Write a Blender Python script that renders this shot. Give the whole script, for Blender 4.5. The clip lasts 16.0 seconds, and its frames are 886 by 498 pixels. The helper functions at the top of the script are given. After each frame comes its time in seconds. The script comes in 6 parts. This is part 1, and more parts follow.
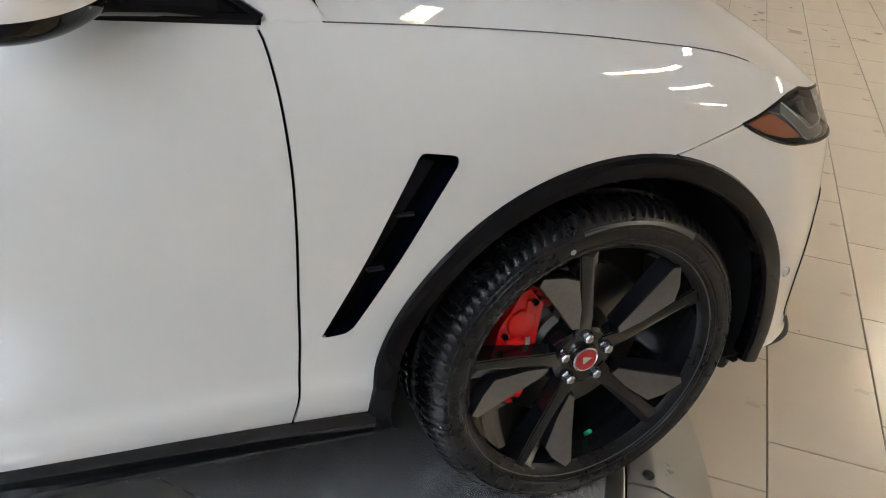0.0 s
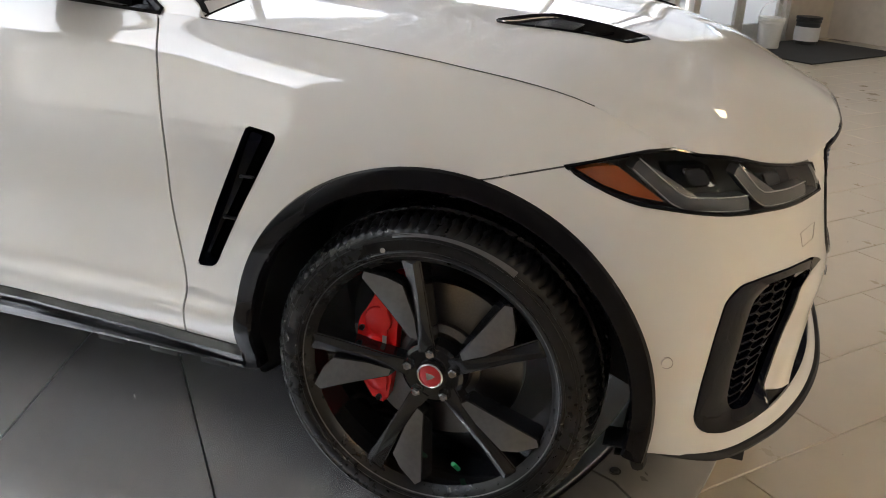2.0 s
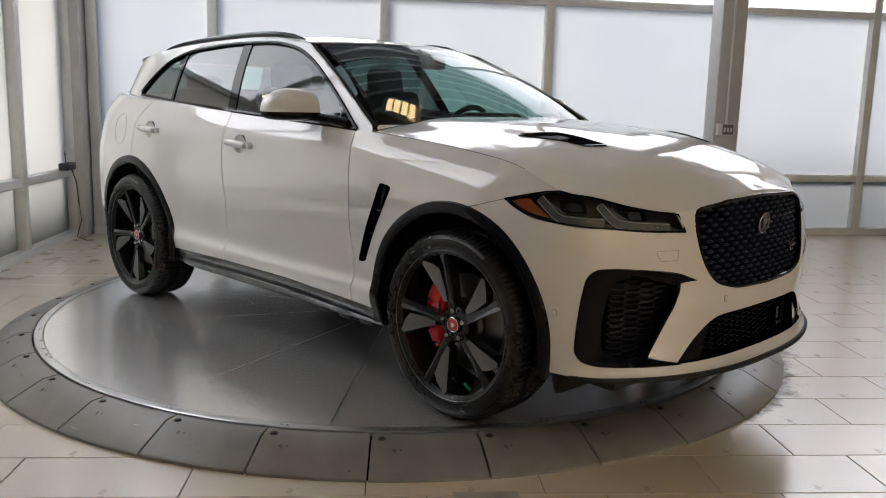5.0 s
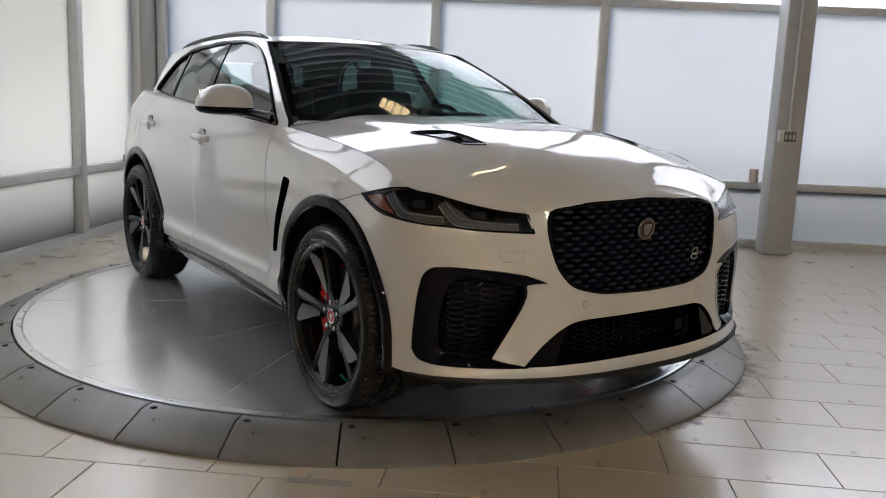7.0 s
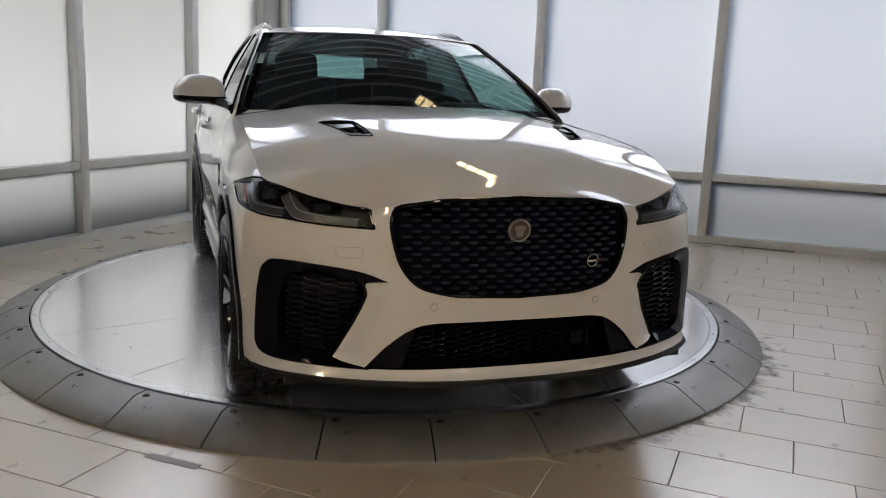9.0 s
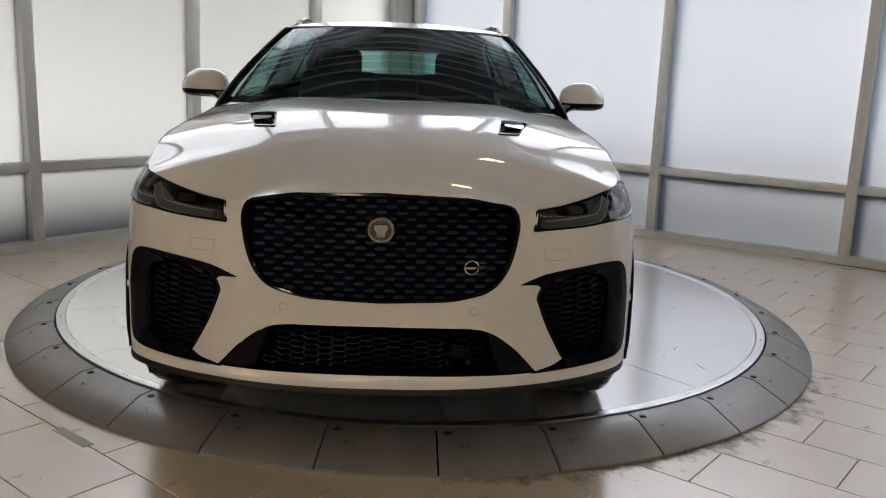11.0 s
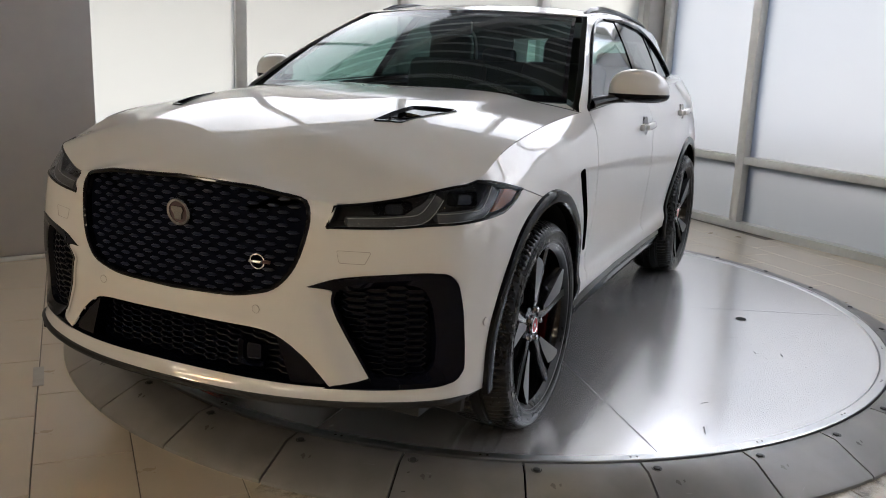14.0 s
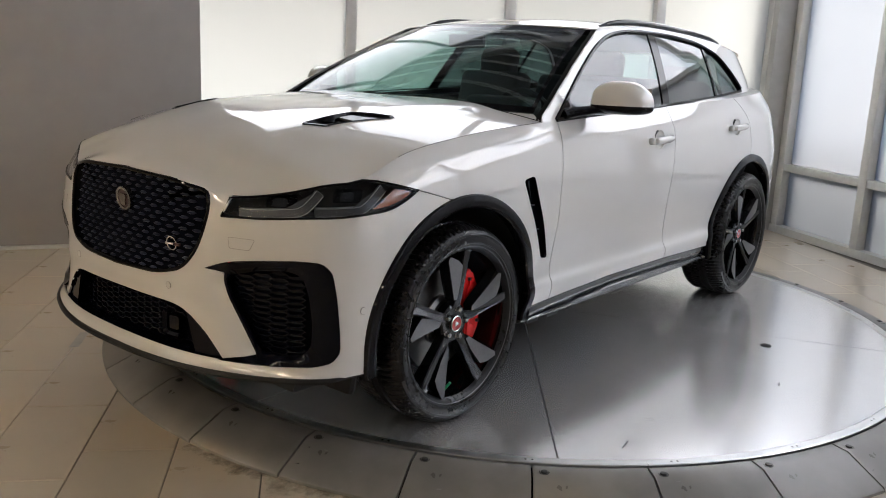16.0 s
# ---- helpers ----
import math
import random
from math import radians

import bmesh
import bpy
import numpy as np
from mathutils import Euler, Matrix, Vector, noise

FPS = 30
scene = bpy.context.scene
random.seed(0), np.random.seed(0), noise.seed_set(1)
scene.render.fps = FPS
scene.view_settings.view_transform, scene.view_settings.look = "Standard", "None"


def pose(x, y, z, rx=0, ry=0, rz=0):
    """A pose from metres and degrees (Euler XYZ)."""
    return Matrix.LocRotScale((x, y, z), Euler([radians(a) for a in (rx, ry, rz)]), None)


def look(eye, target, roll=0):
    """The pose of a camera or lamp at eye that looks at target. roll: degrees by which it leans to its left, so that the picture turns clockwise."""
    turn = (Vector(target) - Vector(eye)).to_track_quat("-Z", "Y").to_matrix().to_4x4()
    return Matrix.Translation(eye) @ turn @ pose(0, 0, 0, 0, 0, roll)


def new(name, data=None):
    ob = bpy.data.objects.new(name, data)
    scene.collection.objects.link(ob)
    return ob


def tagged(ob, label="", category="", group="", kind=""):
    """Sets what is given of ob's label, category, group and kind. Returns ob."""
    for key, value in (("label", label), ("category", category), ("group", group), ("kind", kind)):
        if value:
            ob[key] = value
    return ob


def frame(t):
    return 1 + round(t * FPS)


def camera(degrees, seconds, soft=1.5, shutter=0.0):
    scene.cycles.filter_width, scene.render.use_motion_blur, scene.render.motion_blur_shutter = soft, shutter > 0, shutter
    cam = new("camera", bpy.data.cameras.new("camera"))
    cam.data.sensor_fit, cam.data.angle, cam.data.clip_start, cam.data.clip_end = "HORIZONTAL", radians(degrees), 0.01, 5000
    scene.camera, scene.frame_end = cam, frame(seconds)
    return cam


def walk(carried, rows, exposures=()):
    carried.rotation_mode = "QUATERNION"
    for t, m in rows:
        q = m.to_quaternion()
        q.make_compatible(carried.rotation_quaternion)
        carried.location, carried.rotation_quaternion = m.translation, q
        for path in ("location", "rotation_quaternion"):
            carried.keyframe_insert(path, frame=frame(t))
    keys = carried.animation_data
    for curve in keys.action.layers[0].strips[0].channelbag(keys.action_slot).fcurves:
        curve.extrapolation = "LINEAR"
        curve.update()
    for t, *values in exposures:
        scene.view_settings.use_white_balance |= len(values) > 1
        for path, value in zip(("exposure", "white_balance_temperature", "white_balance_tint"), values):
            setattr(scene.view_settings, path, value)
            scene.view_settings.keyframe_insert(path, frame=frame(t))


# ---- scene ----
cam = camera(55.2, 16.0, soft=1.0)
PATH = [
    (0, (-0.972, -2.237, 1.502), (-0.243, -0.639, 0.546), 4.9),
    (0.5, (-0.634, -2.321, 1.479), (-0.086, -0.653, 0.521), 4.4),
    (1, (-0.309, -2.39, 1.465), (-0.018, -0.646, 0.531), 4.5),
    (1.5, (0.078, -2.462, 1.441), (-0.044, -0.66, 0.582), 3.8),
    (2, (0.537, -2.578, 1.411), (-0.022, -0.811, 0.657), 2.7),
    (2.5, (0.895, -2.765, 1.369), (0.026, -1.072, 0.754), 2.1),
    (3, (1.172, -3.038, 1.347), (0.129, -1.405, 0.85), 2.0),
    (3.5, (1.536, -3.196, 1.322), (0.357, -1.636, 0.904), 1.9),
    (4, (1.874, -3.354, 1.299), (0.599, -1.859, 0.927), 1.8),
    (4.2, (1.994, -3.428, 1.301), (0.693, -1.954, 0.935), 1.7),
    (6.3, (2.809, -2.933, 1.297), (1.278, -1.692, 0.956), 1.9),
    (6.5, (2.893, -2.819, 1.302), (1.338, -1.609, 0.956), 2.0),
    (7, (3.112, -2.536, 1.312), (1.494, -1.413, 0.96), 2.3),
    (7.5, (3.243, -2.21, 1.316), (1.559, -1.193, 0.955), 2.4),
    (8, (3.399, -1.893, 1.333), (1.652, -0.994, 0.957), 2.5),
    (8.2, (3.483, -1.756, 1.343), (1.71, -0.912, 0.966), 2.4),
    (10.3, (3.662, -0.418, 1.367), (1.729, -0.121, 0.95), 2.4),
    (10.5, (3.649, -0.279, 1.366), (1.707, -0.042, 0.953), 2.3),
    (11, (3.631, 0.087, 1.354), (1.674, 0.173, 0.948), 2.3),
    (11.5, (3.562, 0.405, 1.342), (1.605, 0.34, 0.934), 2.2),
    (12, (3.474, 0.709, 1.356), (1.529, 0.49, 0.945), 2.0),
    (12.5, (3.413, 1.028, 1.361), (1.493, 0.651, 0.943), 1.8),
    (13, (3.276, 1.308, 1.348), (1.396, 0.775, 0.922), 1.7),
    (13.5, (3.092, 1.605, 1.348), (1.263, 0.919, 0.92), 1.8),
    (14, (2.911, 1.903, 1.36), (1.144, 1.078, 0.914), 2.4),
    (14.5, (2.649, 2.153, 1.343), (0.959, 1.182, 0.893), 2.7),
    (15, (2.439, 2.429, 1.352), (0.827, 1.332, 0.907), 2.7),
    (15.5, (2.378, 2.718, 1.358), (0.831, 1.527, 0.924), 2.6),
    (16, (2.485, 2.918, 1.378), (0.983, 1.669, 0.95), 2.5),
]
EXPOSURE = [(0, 3.03, 5670, 9), (1, 3.06, 5670, 9), (2, 2.88, 6040, 11), (2.5, 2.87, 6040, 12), (3, 2.63, 6180, 12), (3.5, 2.45, 6150, 12), (4.2, 2.24, 6220, 12), (6.3, 2.16, 6020, 12), (8.2, 2.03, 5870, 12), (10.3, 2.13, 6010, 12), (12, 2.16, 6060, 12), (13, 2.2, 6060, 12), (14, 2.3, 6060, 12), (15, 2.44, 6110, 12), (16, 2.43, 6110, 12)]
walk(cam, [(t, look(eye, target, roll)) for t, eye, target, roll in PATH], EXPOSURE)

# ---- world, lights, exposure ----
world = bpy.data.worlds.new("overcast_sky")
scene.world = world
world.use_nodes = True
wn = world.node_tree.nodes
sky = wn.new("ShaderNodeTexSky")
sky.sky_type = "NISHITA"
sky.sun_disc = False
sky.sun_elevation, sky.sun_rotation = radians(38), radians(247)
sky.air_density, sky.dust_density = 0.8, 5.0
wn["Background"].inputs["Strength"].default_value = 0.14
world.node_tree.links.new(sky.outputs[0], wn["Background"].inputs["Color"])
sun = new("sun", bpy.data.lights.new("sun", "SUN"))
sun.data.energy, sun.data.angle, sun.data.color = 1.2, radians(12), (1.0, 0.96, 0.9)
sun.matrix_world = look((-28, -12, 32), (0, 0, 0))


# ---- materials ----
def material(name, colour, rough=0.5, metal=0.0, coat=0.0, grain=0.0, scale=40.0, bump=0.0, spec=0.5, rough_var=0.0, tone=None, coat_rough=0.03):
    """A node material with variation at two scales in colour, gloss and relief."""
    m = bpy.data.materials.new(name)
    m.use_nodes = True
    n, l = m.node_tree.nodes, m.node_tree.links
    b = n["Principled BSDF"]
    b.inputs["Base Color"].default_value = (*colour, 1)
    b.inputs["Roughness"].default_value = rough
    b.inputs["Metallic"].default_value = metal
    b.inputs["Coat Weight"].default_value = coat
    b.inputs["Coat Roughness"].default_value = coat_rough
    b.inputs["Specular IOR Level"].default_value = spec
    if grain or bump or rough_var:
        co = n.new("ShaderNodeTexCoord")
        small, large = n.new("ShaderNodeTexNoise"), n.new("ShaderNodeTexNoise")
        small.inputs["Scale"].default_value, small.inputs["Detail"].default_value = scale, 6
        large.inputs["Scale"].default_value, large.inputs["Detail"].default_value = scale * 0.06, 3
        for t in (small, large):
            l.new(co.outputs["Object"], t.inputs["Vector"])
        add = n.new("ShaderNodeMath")
        add.operation = "ADD"
        l.new(small.outputs[0], add.inputs[0])
        l.new(large.outputs[0], add.inputs[1])
        if grain:
            ramp = n.new("ShaderNodeMapRange")
            ramp.inputs["From Min"].default_value, ramp.inputs["From Max"].default_value = 0.6, 1.4
            l.new(add.outputs[0], ramp.inputs[0])
            mix = n.new("ShaderNodeMix")
            mix.data_type = "RGBA"
            dark = tone or tuple(c * (1 - grain) for c in colour)
            mix.inputs["A"].default_value = (*dark, 1)
            mix.inputs["B"].default_value = (*(min(1, c * (1 + grain * 0.5)) for c in colour), 1)
            l.new(ramp.outputs[0], mix.inputs["Factor"])
            l.new(mix.outputs["Result"], b.inputs["Base Color"])
        if rough_var:
            mr = n.new("ShaderNodeMapRange")
            mr.inputs["From Min"].default_value, mr.inputs["From Max"].default_value = 0.6, 1.4
            mr.inputs["To Min"].default_value, mr.inputs["To Max"].default_value = max(0, rough - rough_var), min(1, rough + rough_var)
            l.new(add.outputs[0], mr.inputs[0])
            l.new(mr.outputs[0], b.inputs["Roughness"])
        if bump:
            bp = n.new("ShaderNodeBump")
            bp.inputs["Strength"].default_value, bp.inputs["Distance"].default_value = bump, 0.002
            l.new(small.outputs[0], bp.inputs["Height"])
            l.new(bp.outputs[0], b.inputs["Normal"])
    return m


def grazing(n, l, least):
    """Gloss that grows towards grazing angles, the same from both sides of a sheet."""
    lw, power, up = n.new("ShaderNodeLayerWeight"), n.new("ShaderNodeMath"), n.new("ShaderNodeMath")
    lw.inputs["Blend"].default_value = 0.5
    power.operation, up.operation = "POWER", "MULTIPLY_ADD"
    power.inputs[1].default_value = 5.0
    up.inputs[1].default_value, up.inputs[2].default_value = 1 - least, least
    l.new(lw.outputs["Facing"], power.inputs[0])
    l.new(power.outputs[0], up.inputs[0])
    return up.outputs[0]


def tinted(name, colour, gloss=0.05):
    """Thin tinted glazing: light passes straight through, coloured, and the surface mirrors by its angle."""
    m = bpy.data.materials.new(name)
    m.use_nodes = True
    n, l = m.node_tree.nodes, m.node_tree.links
    n.remove(n["Principled BSDF"])
    clear, shine, mix = n.new("ShaderNodeBsdfTransparent"), n.new("ShaderNodeBsdfGlossy"), n.new("ShaderNodeMixShader")
    clear.inputs[0].default_value = (*colour, 1)
    shine.inputs["Roughness"].default_value = 0.0
    l.new(grazing(n, l, gloss), mix.inputs[0])
    l.new(clear.outputs[0], mix.inputs[1])
    l.new(shine.outputs[0], mix.inputs[2])
    l.new(mix.outputs[0], n["Material Output"].inputs[0])
    return m


def glow(name, colour, strength):
    m = bpy.data.materials.new(name)
    m.use_nodes = True
    b = m.node_tree.nodes["Principled BSDF"]
    b.inputs["Base Color"].default_value = (*colour, 1)
    b.inputs["Emission Color"].default_value = (*colour, 1)
    b.inputs["Emission Strength"].default_value = strength
    return m


def frosted(name, low, high):
    """Frosted sheet: light from outside comes through scattered."""
    m = bpy.data.materials.new(name)
    m.use_nodes = True
    n, l = m.node_tree.nodes, m.node_tree.links
    n.remove(n["Principled BSDF"])
    thru, shine, mix = n.new("ShaderNodeBsdfTranslucent"), n.new("ShaderNodeBsdfGlossy"), n.new("ShaderNodeMixShader")
    co, noise_t, ramp = n.new("ShaderNodeTexCoord"), n.new("ShaderNodeTexNoise"), n.new("ShaderNodeMix")
    noise_t.inputs["Scale"].default_value, noise_t.inputs["Detail"].default_value = 0.8, 4
    ramp.data_type = "RGBA"
    ramp.inputs["A"].default_value, ramp.inputs["B"].default_value = (*low, 1), (*high, 1)
    l.new(co.outputs["Object"], noise_t.inputs["Vector"])
    l.new(noise_t.outputs[0], ramp.inputs["Factor"])
    l.new(ramp.outputs["Result"], thru.inputs[0])
    shine.inputs["Roughness"].default_value = 0.25
    l.new(grazing(n, l, 0.02), mix.inputs[0])
    l.new(thru.outputs[0], mix.inputs[1])
    l.new(shine.outputs[0], mix.inputs[2])
    l.new(mix.outputs[0], n["Material Output"].inputs[0])
    return m


PAINT = material("white_paint", (0.69, 0.685, 0.675), 0.5, coat=1.0, spec=0.15, coat_rough=0.004)
PAINT.node_tree.nodes["Principled BSDF"].inputs["Coat IOR"].default_value = 2.05
BLACK = material("gloss_black", (0.005, 0.005, 0.0065), 0.045, spec=0.18)
RIM_BLACK = material("gloss_black_alloy", (0.010, 0.0105, 0.0125), 0.08, spec=0.6)
SEAM = material("seam_grey", (0.10, 0.098, 0.095), 0.6)
SATIN = material("satin_black", (0.016, 0.016, 0.0175), 0.42, grain=0.3, scale=60, rough_var=0.08)
PLASTIC = material("black_plastic", (0.015, 0.015, 0.016), 0.5, grain=0.3, scale=120, bump=0.15, spec=0.25)
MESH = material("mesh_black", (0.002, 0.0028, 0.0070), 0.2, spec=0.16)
STUD = material("grille_stud", (0.05, 0.062, 0.095), 0.28, metal=0.6)
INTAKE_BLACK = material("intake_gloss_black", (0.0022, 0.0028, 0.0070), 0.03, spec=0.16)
SILL_GLOSS = material("sill_gloss_black", (0.010, 0.0105, 0.012), 0.08, spec=0.7)
# Near-black that puts the shade of gaps and recesses into the colour.
CAVITY_SHADE = material("dark_cavity", (0.0010, 0.0013, 0.0028), 0.9, spec=0.1)
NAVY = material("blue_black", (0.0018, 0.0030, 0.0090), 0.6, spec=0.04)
RUBBER = material("tyre_rubber", (0.0095, 0.0095, 0.0105), 0.30, spec=0.3, grain=0.35, scale=60, bump=0.2, rough_var=0.12)
GREY = material("satin_grey", (0.15, 0.15, 0.155), 0.32, metal=0.6, grain=0.2, scale=90, rough_var=0.05)
CHROME = material("chrome", (0.75, 0.75, 0.76), 0.12, metal=1.0)
NUT = material("nut_steel", (0.34, 0.34, 0.345), 0.24, metal=1.0, grain=0.15, scale=120)
STEEL = material("brake_steel", (0.20, 0.195, 0.19), 0.35, metal=1.0, grain=0.2, scale=200)
RED = material("caliper_red", (0.80, 0.012, 0.012), 0.25, coat=0.5)
BADGE_RED = material("badge_red", (0.42, 0.015, 0.02), 0.3, coat=0.5)
BADGE_FACE = material("badge_face", (0.10, 0.05, 0.05), 0.3, coat=0.5)
VALVE = material("green_cap", (0.02, 0.45, 0.16), 0.4)
HAIRLINE = material("hairline_grey", (0.30, 0.295, 0.285), 0.5)
AMBER = material("amber_lens", (0.34, 0.075, 0.012), 0.2, coat=0.6)
LAMP_GREY = material("lamp_blade", (0.08, 0.08, 0.085), 0.3)
LAMP_EDGE = material("lamp_edge", (0.5, 0.5, 0.5), 0.3)
PROJECTOR = material("projector_glass", (0.03, 0.03, 0.035), 0.05, spec=0.8)
LENS = tinted("smoked_lens", (0.80, 0.82, 0.84), 0.02)
SCREEN = tinted("green_tinted_glass", (0.50, 0.66, 0.63), 0.13)
WINDSCREEN = tinted("windscreen_glass", (0.36, 0.53, 0.49), 0.05)
PRIVACY = tinted("dark_tinted_glass", (0.13, 0.17, 0.17), 0.16)
LEATHER = material("black_leather", (0.005, 0.005, 0.005), 0.6, grain=0.3, scale=150, bump=0.2)
DISC = material("brushed_steel", (0.86, 0.86, 0.87), 0.21, metal=0.74, grain=0.04, scale=2.5, rough_var=0.05)
RING = material("ring_plate", (0.21, 0.20, 0.19), 0.34, spec=0.9, grain=0.42, scale=6, rough_var=0.14)
CHROME_BAND = material("steel_band", (0.70, 0.70, 0.70), 0.3, metal=1.0, grain=0.04, scale=12, rough_var=0.04)
BOLT = material("bolt_steel", (0.05, 0.05, 0.05), 0.4, metal=0.8)
TILE = material("beige_tile", (0.62, 0.53, 0.405), 0.3, coat=1.0, coat_rough=0.22, grain=0.08, scale=5, rough_var=0.05)
TILE.node_tree.nodes["Principled BSDF"].inputs["Coat IOR"].default_value = 2.1
GROUT = material("grout", (0.16, 0.14, 0.12), 0.85, grain=0.3, scale=50)
FRAME = material("aluminium_frame", (0.66, 0.66, 0.64), 0.4, metal=0.15, grain=0.12, scale=20, rough_var=0.1)
COLUMN = material("painted_column", (0.47, 0.465, 0.455), 0.5, grain=0.12, scale=12)
FROST = frosted("frosted_glass", (0.462, 0.482, 0.495), (0.512, 0.522, 0.522))
FROST_FLANK = frosted("greenish_frosted_glass", (0.427, 0.440, 0.429), (0.462, 0.470, 0.459))
# Upper panes: colour raised so that extra light comes into the room.
FROST_BRIGHTENED = frosted("thin_frosted_glass", (0.757, 0.774, 0.792), (0.792, 0.801, 0.810))
PANEL = material("grey_panel", (0.38, 0.36, 0.35), 0.6, grain=0.10, scale=5, bump=0.05)
WALL = material("beige_wall", (0.56, 0.50, 0.42), 0.7, grain=0.12, scale=9, bump=0.05)
DECK = material("steel_deck", (0.16, 0.17, 0.19), 0.55, grain=0.2, scale=15)
DECK_LIGHT = material("pale_rib", (0.85, 0.86, 0.86), 0.5, grain=0.1, scale=15)
LIGHT = glow("warm_lamp", (1.0, 0.82, 0.57), 6.8)
SOFT_LIGHT = glow("dimmed_lamp", (1.0, 0.74, 0.36), 3.0)
GRASS = material("outside_ground", (0.22, 0.22, 0.20), 0.9, grain=0.4, scale=3)
# Colours of the unseen hedges, set by how dark the lower panes get.
HEDGE_DIMMER = material("outside_hedge", (0.12, 0.175, 0.17), 0.9, grain=0.4, scale=4)
HEDGE_DIMMER_GREEN = material("outside_green_hedge", (0.30, 0.345, 0.265), 0.9, grain=0.4, scale=4)


SCUFF_DARK = material("dark_scuff", (0.70, 0.69, 0.68), 0.27, metal=0.85, grain=0.4, scale=60)
SCUFF_LIGHT = material("pale_scuff", (0.27, 0.265, 0.26), 0.5, grain=0.3, scale=60)


def film_of_dirt(name, colour, scale, low, high, reach=None):
    """Patchy dirt: bare between the spots; reach (from, to) thins it out with the distance from its origin."""
    m = bpy.data.materials.new(name)
    m.use_nodes = True
    n, l = m.node_tree.nodes, m.node_tree.links
    b = n["Principled BSDF"]
    b.inputs["Base Color"].default_value = (*colour, 1)
    b.inputs["Roughness"].default_value = 0.45
    co, spots, cut = n.new("ShaderNodeTexCoord"), n.new("ShaderNodeTexNoise"), n.new("ShaderNodeMapRange")
    spots.inputs["Scale"].default_value, spots.inputs["Detail"].default_value = scale, 8
    spots.inputs["Roughness"].default_value = 0.65
    cut.inputs["From Min"].default_value, cut.inputs["From Max"].default_value = low, high
    l.new(co.outputs["Object"], spots.inputs["Vector"])
    if reach:
        far, thin, less = n.new("ShaderNodeVectorMath"), n.new("ShaderNodeMapRange"), n.new("ShaderNodeMath")
        far.operation, less.operation = "LENGTH", "SUBTRACT"
        thin.inputs["From Min"].default_value, thin.inputs["From Max"].default_value = reach
        thin.inputs["To Min"].default_value, thin.inputs["To Max"].default_value = -0.08, 0.20
        l.new(co.outputs["Object"], far.inputs[0])
        l.new(far.outputs["Value"], thin.inputs[0])
        l.new(spots.outputs[0], less.inputs[0])
        l.new(thin.outputs[0], less.inputs[1])
        l.new(less.outputs[0], cut.inputs[0])
    else:
        l.new(spots.outputs[0], cut.inputs[0])
    l.new(cut.outputs[0], b.inputs["Alpha"])
    return m


GRIME = film_of_dirt("dried_dirt", (0.17, 0.15, 0.12), 9.0, 0.44, 0.80, (2.33, 2.50))


# ---- mesh helpers ----
def part(name, bm, mat, parent=None, label="", smooth=True, turned=False):
    """Links a bmesh as one mesh object, under a thing or a part."""
    if not turned:
        bmesh.ops.recalc_face_normals(bm, faces=bm.faces[:])
    me = bpy.data.meshes.new(name)
    bm.to_mesh(me)
    bm.free()
    for m in mat if isinstance(mat, (list, tuple)) else [mat]:
        me.materials.append(m)
    if smooth:
        me.polygons.foreach_set("use_smooth", [True] * len(me.polygons))
        me.set_sharp_from_angle(angle=radians(32))
    ob = new(name, me)
    ob.parent = parent
    if label:
        ob["label"] = label
    return ob


def mirrored(bm):
    """The same form on the other side of the car."""
    other = bm.copy()
    for v in other.verts:
        v.co.y = -v.co.y
    bmesh.ops.reverse_faces(other, faces=other.faces[:])
    return other


def both(name, bm, mat, parent, label="", smooth=True, turned=False):
    other = mirrored(bm)
    return part(name, bm, mat, parent, label, smooth, turned), part(name, other, mat, parent, label, smooth, turned)


def join(bm, other):
    me = bpy.data.meshes.new("joined")
    other.to_mesh(me)
    bm.from_mesh(me)
    bpy.data.meshes.remove(me)
    other.free()
    return bm


def whole(bm):
    """A half and its mirror image in one."""
    out = join(bm, mirrored(bm))
    bmesh.ops.remove_doubles(out, verts=out.verts[:], dist=0.0004)
    return out


def box(size, at=(0, 0, 0), bevel=0.0, turn=None, segments=2):
    bm = bmesh.new()
    bmesh.ops.create_cube(bm, size=1, matrix=Matrix.Diagonal((*size, 1)))
    if bevel:
        bmesh.ops.bevel(bm, geom=bm.edges[:], offset=bevel, segments=segments, affect="EDGES", profile=0.5)
    bmesh.ops.transform(bm, matrix=Matrix.Translation(at) @ (turn or Matrix()), verts=bm.verts[:])
    return bm


def spin(profile, steps=48, axis="Y", closed=False):
    """A ring from (radius, along) pairs round the axis."""
    bm = bmesh.new()
    rows = []
    for k in range(steps):
        a = 2 * math.pi * k / steps
        c, s = math.cos(a), math.sin(a)
        rows.append([bm.verts.new((r * c, h, r * s) if axis == "Y" else (r * c, r * s, h)) for r, h in profile])
    count = len(profile) - (0 if closed else 1)
    for k in range(steps):
        a, b = rows[k], rows[(k + 1) % steps]
        for i in range(count):
            j = (i + 1) % len(profile)
            bm.faces.new((a[i], a[j], b[j], b[i]))
    return bm


def spin_at(r0, r1, at, axis):
    """A flat little ring facing along X or Y."""
    bm = spin([(r0, -0.001), (r0, 0.0015), (r1, 0.0015), (r1, -0.001)], 24, "Y", True)
    turn = Matrix.Rotation(radians(-90), 4, "Z") if axis == "X" else Matrix()
    bmesh.ops.transform(bm, matrix=Matrix.Translation(at) @ turn, verts=bm.verts[:])
    return bm


